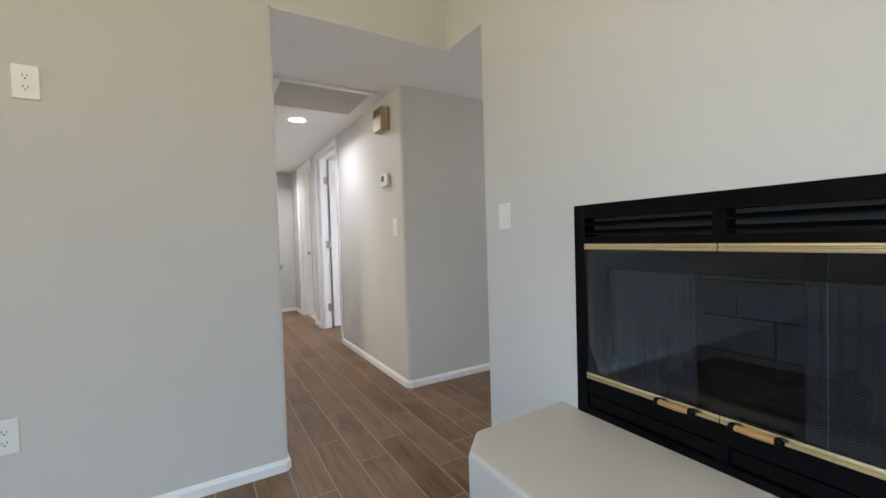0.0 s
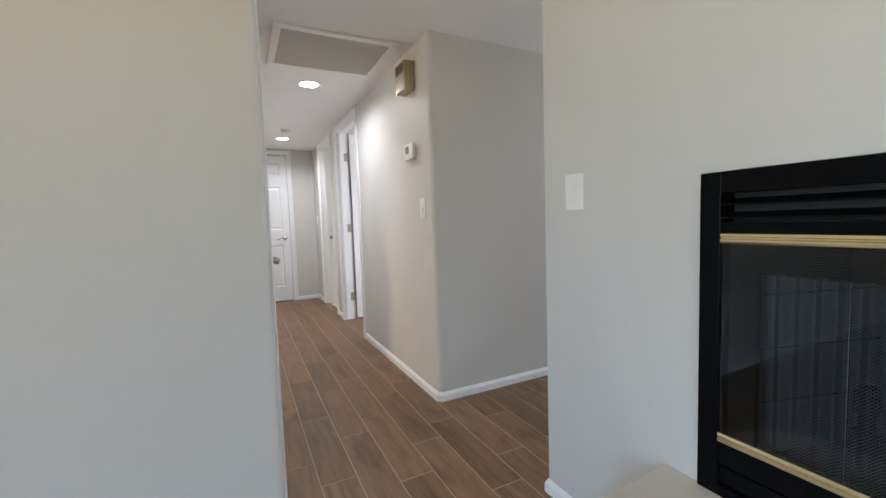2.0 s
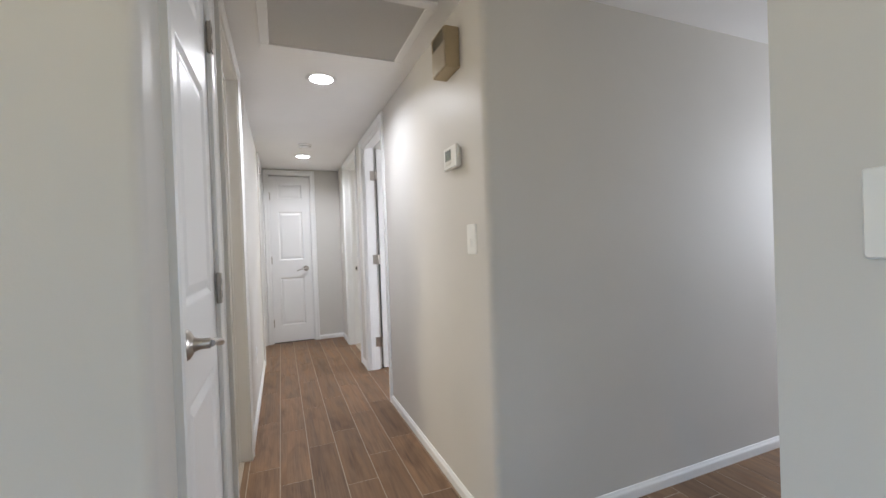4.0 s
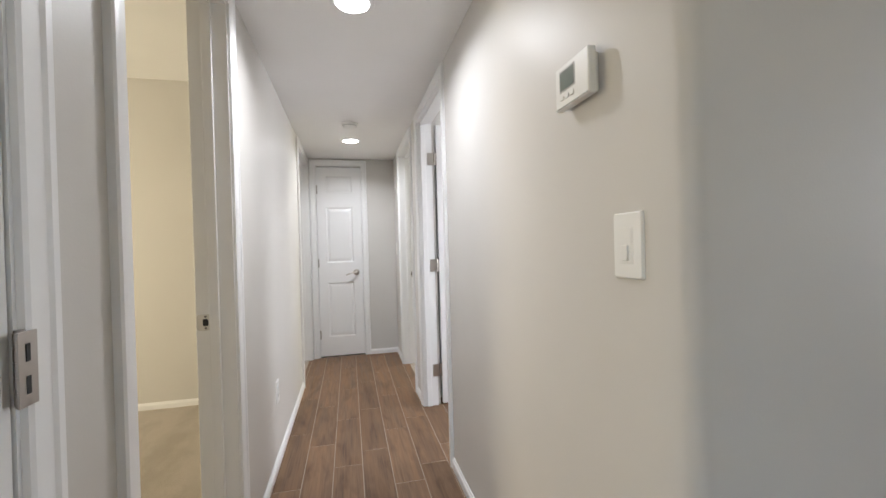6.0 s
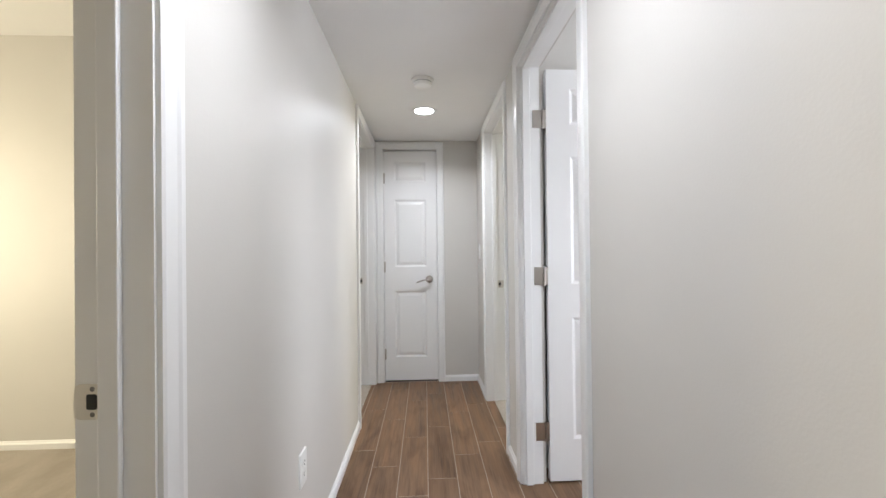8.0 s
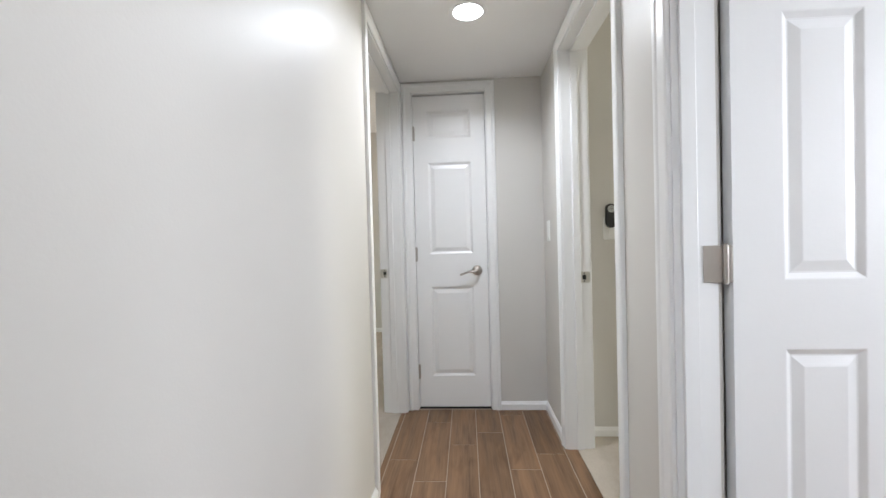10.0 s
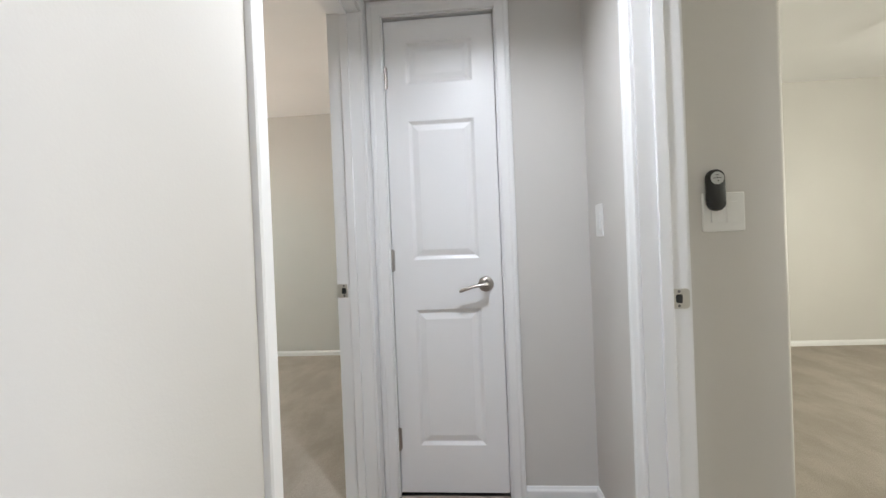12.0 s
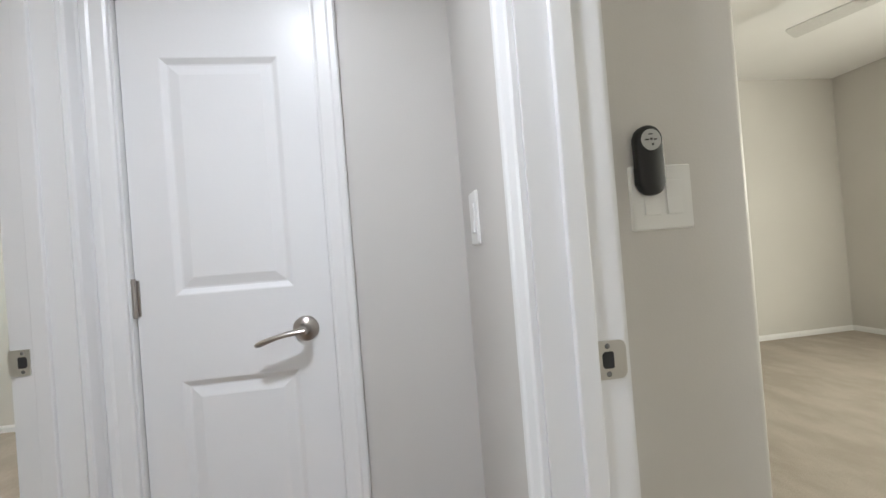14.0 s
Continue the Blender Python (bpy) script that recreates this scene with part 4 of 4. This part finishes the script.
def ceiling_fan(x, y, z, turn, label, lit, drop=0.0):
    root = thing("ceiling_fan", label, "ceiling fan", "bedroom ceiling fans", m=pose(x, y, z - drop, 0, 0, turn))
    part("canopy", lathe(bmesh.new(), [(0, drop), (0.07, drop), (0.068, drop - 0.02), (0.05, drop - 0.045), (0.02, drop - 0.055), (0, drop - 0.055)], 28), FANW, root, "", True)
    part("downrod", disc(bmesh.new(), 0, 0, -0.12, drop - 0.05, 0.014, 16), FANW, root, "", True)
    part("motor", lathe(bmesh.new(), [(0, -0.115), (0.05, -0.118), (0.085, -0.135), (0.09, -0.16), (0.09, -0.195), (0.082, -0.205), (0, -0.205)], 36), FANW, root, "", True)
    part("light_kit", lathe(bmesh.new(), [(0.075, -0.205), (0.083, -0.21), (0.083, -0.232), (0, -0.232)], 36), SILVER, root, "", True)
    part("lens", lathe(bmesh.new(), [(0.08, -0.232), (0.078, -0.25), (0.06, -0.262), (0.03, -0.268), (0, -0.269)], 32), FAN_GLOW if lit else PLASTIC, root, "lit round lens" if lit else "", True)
    for i in range(5):
        bm = bmesh.new()
        outline = rounded([(0.15, -0.055), (0.56, -0.065), (0.56, 0.065), (0.15, 0.055)], {1: 0.02, 2: 0.02}, 4)
        prism(bm, outline, -0.004, 0.004)
        bmesh.ops.transform(bm, matrix=pose(0, 0, -0.165, 0, 0, i * 72) @ pose(0, 0, 0, 12), verts=bm.verts)
        blade = part("blade", bm, FANW, root)
        bm = boxes((0.07, 0.2, -0.016, 0.016, -0.010, -0.004), bevel=0.002)
        bmesh.ops.transform(bm, matrix=pose(0, 0, -0.165, 0, 0, i * 72) @ pose(0, 0, 0, 6), verts=bm.verts)
        part("blade_iron", bm, FANW, blade)
    return root


ceiling_fan(-2.79, 4.92, BH, 35, "white five-blade ceiling fan with its light on", True)
# Unseen fan, added to carry the living room's warm lamp.
ceiling_fan(-2.4, -3.4, LH, 15, "unseen white five-blade living room ceiling fan added for its warm light", True, 0.10)
ceiling_fan(2.62, 4.62, BH, 108, "white five-blade bedroom ceiling fan", False)

# ---- fireplace ----
bm = bmesh.new()
outline = rounded([(XF - 0.0005, -1.40), (-0.41, -1.40), (-0.515, -1.505), (-0.515, -2.48), (-0.41, -2.585), (XF - 0.0005, -2.585)], {1: 0.03, 2: 0.03, 3: 0.03, 4: 0.03}, 5)
n = len(outline)
cen = Vector((-0.2, -1.99))
rings = []
for k in range(7):
    a = k / 6 * math.pi / 2
    inset = 0.022 * (1 - math.cos(a))
    ring = []
    for x, y in outline:
        v = Vector((x, y))
        if x < XF - 0.01:
            v = v + (cen - v).normalized() * inset
        ring.append(bm.verts.new((v.x, v.y, 0.375 - 0.022 + 0.022 * math.sin(a))))
    rings.append(ring)
base = [bm.verts.new((x, y, 0)) for x, y in outline]
for p, q in zip([base] + rings, rings):
    for i in range(n):
        bm.faces.new((p[i], p[(i + 1) % n], q[(i + 1) % n], q[i]))
bm.faces.new(rings[-1])
bm.faces.new(base[::-1])
structure("hearth", bm, HEARTHP, "raised plastered hearth with clipped rounded corners", "hearth", True)

root = thing("fireplace", "black metal fireplace with brass-trimmed smoked glass doors", "fireplace", m=Matrix())
x0 = XF - 0.012
YM = (FY0 + FY1) / 2
for name, r in (("surround_side", (FY1 - 0.047, FY1, FZ0, FZ1)), ("surround_side", (FY0, FY0 + 0.047, FZ0, FZ1)), ("surround_top", (FY0 + 0.047, FY1 - 0.047, 1.108, FZ1)), ("surround_sill", (FY0 + 0.047, FY1 - 0.047, FZ0, 0.40))):
    part(name, boxes((x0, XF + 0.05, *r), bevel=0.0015), BLACK, root)
part("louvre_rail", boxes((x0 + 0.006, XF + 0.05, FY0 + 0.047, FY1 - 0.047, 1.018, 1.040), (x0 + 0.006, XF + 0.05, YM - 0.018, YM + 0.018, 1.040, 1.108)), BLACK, root)
for ya, yb in ((FY0 + 0.047, YM - 0.018), (YM + 0.018, FY1 - 0.047)):
    for z in (1.048, 1.079):
        bm = bmesh.new()
        vs = [bm.verts.new(p) for p in ((x0 + 0.004, ya, z), (x0 + 0.004, yb, z), (x0 + 0.028, yb, z + 0.012), (x0 + 0.028, ya, z + 0.012))]
        vs += [bm.verts.new(v.co + Vector((0, 0, 0.004))) for v in vs]
        for f in ((0, 1, 2, 3), (7, 6, 5, 4), (0, 4, 5, 1), (1, 5, 6, 2), (2, 6, 7, 3), (3, 7, 4, 0)):
            bm.faces.new([vs[i] for i in f])
        part("louvre", bm, BLACK, root)
part("louvre_back", boxes((XF + 0.045, XF + 0.05, FY0 + 0.047, FY1 - 0.047, 1.04, 1.108)), DARK, root)
part("lower_panel", boxes((x0 + 0.004, XF + 0.04, FY0 + 0.047, FY1 - 0.047, 0.455, 0.512), bevel=0.002), BLACK, root)
for ya, yb in ((FY0 + 0.047, YM - 0.018), (YM + 0.018, FY1 - 0.047)):
    part("lower_louvre", boxes((x0 + 0.008, XF + 0.03, ya, yb, 0.405, 0.448), bevel=0.004), BLACK, root)
part("lower_mullion", boxes((x0 + 0.004, XF + 0.03, YM - 0.018, YM + 0.018, 0.40, 0.455)), BLACK, root)
RAIL = [(0, 0), (0, 0.010), (0.004, 0.012), (0.009, 0.012), (0.011, 0.008), (0.014, 0.008), (0.016, 0.012), (0.022, 0.010), (0.024, 0)]
for z in (0.514, 0.992):
    for ya, yb in ((FY0 + 0.05, YM - 0.0015), (YM + 0.0015, FY1 - 0.05)):
        part("brass_rail", profile_run(bmesh.new(), RAIL, (x0 + 0.006, ya, z), (x0 + 0.006, yb, z), (-1, 0, 0)), BRASS, root, "polished brass door rail")
for i in range(4):
    wd = (FY1 - FY0 - 0.1) / 4
    ya = FY0 + 0.05 + i * wd
    leaf = part("glass_door", boxes((x0 + 0.002, x0 + 0.007, ya + 0.0012, ya + wd - 0.0012, 0.5385, 0.9915)), SMOKED, root, "smoked glass bifold panel")
    if i in (1, 2):
        hy = YM + (-0.092 if i == 1 else 0.115)
        bm = sweep(bmesh.new(), [(x0 - 0.028, hy - 0.048, 0.527), (x0 - 0.03, hy, 0.527), (x0 - 0.028, hy + 0.048, 0.527)], [0.0085, 0.0095, 0.0085], 1, 14)
        hd = part("handle", bm, WOODH, root, "turned honey-coloured handle with black ends", True)
        for e in (-0.05, 0.05):
            bm = bmesh.new()
            bmesh.ops.create_uvsphere(bm, u_segments=14, v_segments=10, radius=0.0125, matrix=pose(x0 - 0.026, hy + e, 0.527))
            part("handle_end", bm, BLACK, hd, "", True)
            bm = boxes((x0 - 0.02, x0 - 0.004, hy + e - 0.005, hy + e + 0.005, 0.521, 0.533))
            part("standoff", bm, BLACK, hd)
# firebox
FB = 0.50
part("firebox_shell", boxes((XF + 0.05, XF + FB, FY1 - 0.047, FY1 - 0.03, 0.44, 1.02), (XF + 0.05, XF + FB, FY0 + 0.03, FY0 + 0.047, 0.44, 1.02), (XF + FB, XF + FB + 0.02, FY0 + 0.03, FY1 - 0.03, 0.44, 1.02), (XF + 0.05, XF + FB, FY0 + 0.047, FY1 - 0.047, 1.0, 1.02), (XF + 0.02, XF + FB, FY0 + 0.047, FY1 - 0.047, 0.44, 0.452)), SOOT, root)
part("lintel", boxes((XF + 0.03, XF + 0.05, FY0 + 0.047, FY1 - 0.047, 0.925, 0.998)), MATTE, root)
part("stile", boxes((XF + 0.03, XF + 0.05, FY1 - 0.105, FY1 - 0.047, 0.452, 0.925)), MATTE, root)
part("stile", boxes((XF + 0.03, XF + 0.05, FY0 + 0.047, FY0 + 0.105, 0.452, 0.925)), MATTE, root)
# splayed side panels and back, laid up in fire brick
yb0, yb1 = FY0 + 0.19, FY1 - 0.19
for sy, a2 in ((FY1 - 0.055, yb1), (FY0 + 0.055, yb0)):
    nrow = 4
    for r in range(nrow):
        for c2 in range(2):
            u0, u1 = (c2 + (r % 2) * 0.25 - 0.25) / 2 + 0.0, (c2 + 1 + (r % 2) * 0.25 - 0.25) / 2
            u0, u1 = max(0, u0), min(1, u1 if c2 == 0 else 1)
            if u1 - u0 < 0.05:
                continue
            pa = Vector((XF + 0.055 + (FB - 0.06) * u0, sy + (a2 - sy) * u0, 0))
            pb = Vector((XF + 0.055 + (FB - 0.06) * u1, sy + (a2 - sy) * u1, 0))
            dd = (pb - pa).normalized() * 0.003
            nn = Vector((-(pb - pa).y, (pb - pa).x, 0)).normalized() * (0.018 if sy > YM else -0.018)
            bm = prism(bmesh.new(), [tuple((pa + dd)[:2]), tuple((pb - dd)[:2]), tuple((pb - dd + nn)[:2]), tuple((pa + dd + nn)[:2])], 0.453 + r * 0.136, 0.453 + (r + 1) * 0.136 - 0.006)
            part("fire_brick", bm, FIREBRICK, root)
for r in range(4):
    off = 0.12 if r % 2 else 0.0
    ycur = yb0
    while ycur < yb1 - 0.01:
        ynext = min(yb1, (ycur + 0.24) if ycur > yb0 else (ycur + 0.24 - off))
        part("fire_brick", boxes((XF + FB - 0.02, XF + FB - 0.002, ycur + 0.003, ynext - 0.003, 0.453 + r * 0.136, 0.453 + (r + 1) * 0.136 - 0.006)), FIREBRICK, root)
        ycur = ynext
# gathered spark-screen curtains
for ya, yb, folds in ((FY1 - 0.11, FY1 - 0.40, 8), (FY0 + 0.11, FY0 + 0.34, 7)):
    bm = bmesh.new()
    cols = []
    for i in range(57):
        k = i / 56
        yy = ya + (yb - ya) * k
        xx = XF + 0.068 + 0.009 * math.sin(k * folds * 2 * math.pi)
        cols.append([bm.verts.new((xx, yy, z)) for z in (0.455, 0.92)])
    for p, q in zip(cols, cols[1:]):
        bm.faces.new((p[0], q[0], q[1], p[1]))
    part("spark_screen", bm, SCREEN, root, "gathered woven steel spark screen", True)
bm = sweep(bmesh.new(), [(XF + 0.068, FY1 - 0.06, 0.918), (XF + 0.068, FY0 + 0.06, 0.918)], [0.004, 0.004])
part("curtain_rod", bm, SOOT, root)
# grate and andirons
grate = part("grate", boxes((XF + 0.16, XF + 0.175, YM - 0.27, YM + 0.27, 0.53, 0.545), (XF + 0.33, XF + 0.345, YM - 0.22, YM + 0.22, 0.53, 0.545)), SOOT, root, "black iron grate")
for i in range(6):
    yy = YM - 0.25 + i * 0.1
    part("grate_bar", sweep(bmesh.new(), [(XF + 0.12, yy, 0.60), (XF + 0.13, yy, 0.555), (XF + 0.17, yy, 0.545), (XF + 0.36, yy * 0.8 + YM * 0.2, 0.545)], [0.008] * 4, 1, 8), SOOT, grate)
for i in (-0.22, 0.22):
    part("grate_leg", boxes((XF + 0.155, XF + 0.18, YM + i - 0.012, YM + i + 0.012, 0.452, 0.53), (XF + 0.325, XF + 0.35, YM + i * 0.9 - 0.012, YM + i * 0.9 + 0.012, 0.452, 0.53)), SOOT, grate)
for yy in (YM + 0.23, YM - 0.23):
    bm = lathe(bmesh.new(), [(0.0, 0.452), (0.022, 0.452), (0.014, 0.47), (0.013, 0.50), (0.015, 0.60), (0.013, 0.64), (0.021, 0.655), (0.020, 0.685), (0.014, 0.70), (0, 0.704)], 16)
    bmesh.ops.translate(bm, vec=(XF + 0.105, yy, 0), verts=bm.verts)
    part("andiron", bm, SOOT, root, "", True)
random.seed(4)
for i, (lx, lz, l0, l1, r) in enumerate(((0.21, 0.575, -0.20, 0.22, 0.030), (0.31, 0.578, -0.22, 0.18, 0.033))):
    pts, rad = [], []
    for k in range(12):
        u = k / 11
        pts.append((XF + lx + 0.03 * (u - 0.5) * (-1) ** i + random.uniform(-0.004, 0.004), YM + l0 + (l1 - l0) * u, lz + random.uniform(-0.004, 0.004)))
        rad.append(r * random.uniform(0.86, 1.1) * (0.75 if k in (0, 11) else 1))
    part("log", sweep(bmesh.new(), pts, rad, 0.95, 14), LOGS, root, "charred ceramic log", True)

# ---- plank floor, last ----
PW, PL, GAP = 0.1485, 0.603, 0.0036
COL0 = -0.4635
OFFSET = {-3: 2.151, -2: 2.571, -1: 2.302, 0: 2.441, 1: 2.070, 2: 2.213, 3: 2.40}


def plank_mesh(w, l):
    bm = bmesh.new()
    e = 0.0015
    lo = [bm.verts.new(p) for p in ((0, 0, -0.004), (w, 0, -0.004), (w, l, -0.004), (0, l, -0.004))]
    mid = [bm.verts.new(p) for p in ((0, 0, -0.0012), (w, 0, -0.0012), (w, l, -0.0012), (0, l, -0.0012))]
    hi = [bm.verts.new(p) for p in ((e, e, 0), (w - e, e, 0), (w - e, l - e, 0), (e, l - e, 0))]
    for p, q in ((lo, mid), (mid, hi)):
        for i in range(4):
            bm.faces.new((p[i], p[(i + 1) % 4], q[(i + 1) % 4], q[i]))
    bm.faces.new(hi)
    me = bpy.data.meshes.new("plank")
    bm.to_mesh(me)
    bm.free()
    me.materials.append(PLANK)
    return me


shared = {}
rest_v, rest_f = [], []
rng = random.Random(7)
REGIONS = [(-5.0, XF, -6.2, YW), (XF, 3.5, YB, 0.0), (XL, XF, YW, 0.0), (XL, XR, 0.0, YE), (XR, XR + 0.055, 2.73, 3.5), (XR, 2.4, 1.60, 2.37), (0.12, 2.4, T, 1.6), (0.12, 2.4, 2.37, 2.5)]
# one walkable outline: each column is cut to the stretches where floor lies
col = -31
while COL0 + col * PW < 3.5:
    cx0 = COL0 + col * PW
    start = OFFSET.get(col, 2.0 + rng.random() * PL)
    mid = cx0 + PW / 2
    lo_y, hi_y = (-6.2, YE) if XL - 0.08 < mid < XF + 0.06 else ((-6.2, YW) if mid < XL else (YB, 2.5))
    k = math.floor((lo_y - start) / PL)
    while start + k * PL < hi_y:
        a, b = start + k * PL + GAP / 2, start + (k + 1) * PL - GAP / 2
        k += 1
        a, b = max(a, lo_y), min(b, hi_y)
        xa, xb = cx0 + GAP / 2, cx0 + PW - GAP / 2
        if b - a < 0.02:
            continue
        if -2.3 < mid < 1.3 and b > -2.3:
            key = (round(xb - xa, 4), round(b - a, 4))
            if key not in shared:
                shared[key] = plank_mesh(*key)
            ob = new("plank", shared[key])
            ob.location = (xa, a, 0.0)
            ob.parent = floor
        else:
            n0 = len(rest_v)
            rest_v += [(xa, a, 0), (xb, a, 0), (xb, b, 0), (xa, b, 0), (xa, a, -0.004), (xb, a, -0.004), (xb, b, -0.004), (xa, b, -0.004)]
            rest_f += [(n0, n0 + 1, n0 + 2, n0 + 3)] + [(n0 + 4 + i, n0 + 4 + (i + 1) % 4, n0 + (i + 1) % 4, n0 + i) for i in range(4)]
    col += 1
me = bpy.data.meshes.new("far_planks")
me.from_pydata(rest_v, [], rest_f)
me.materials.append(PLANK)
far = new("far_planks", me)
far.parent = floor
tagged(far, "wood-look plank tiles", kind="stuff")
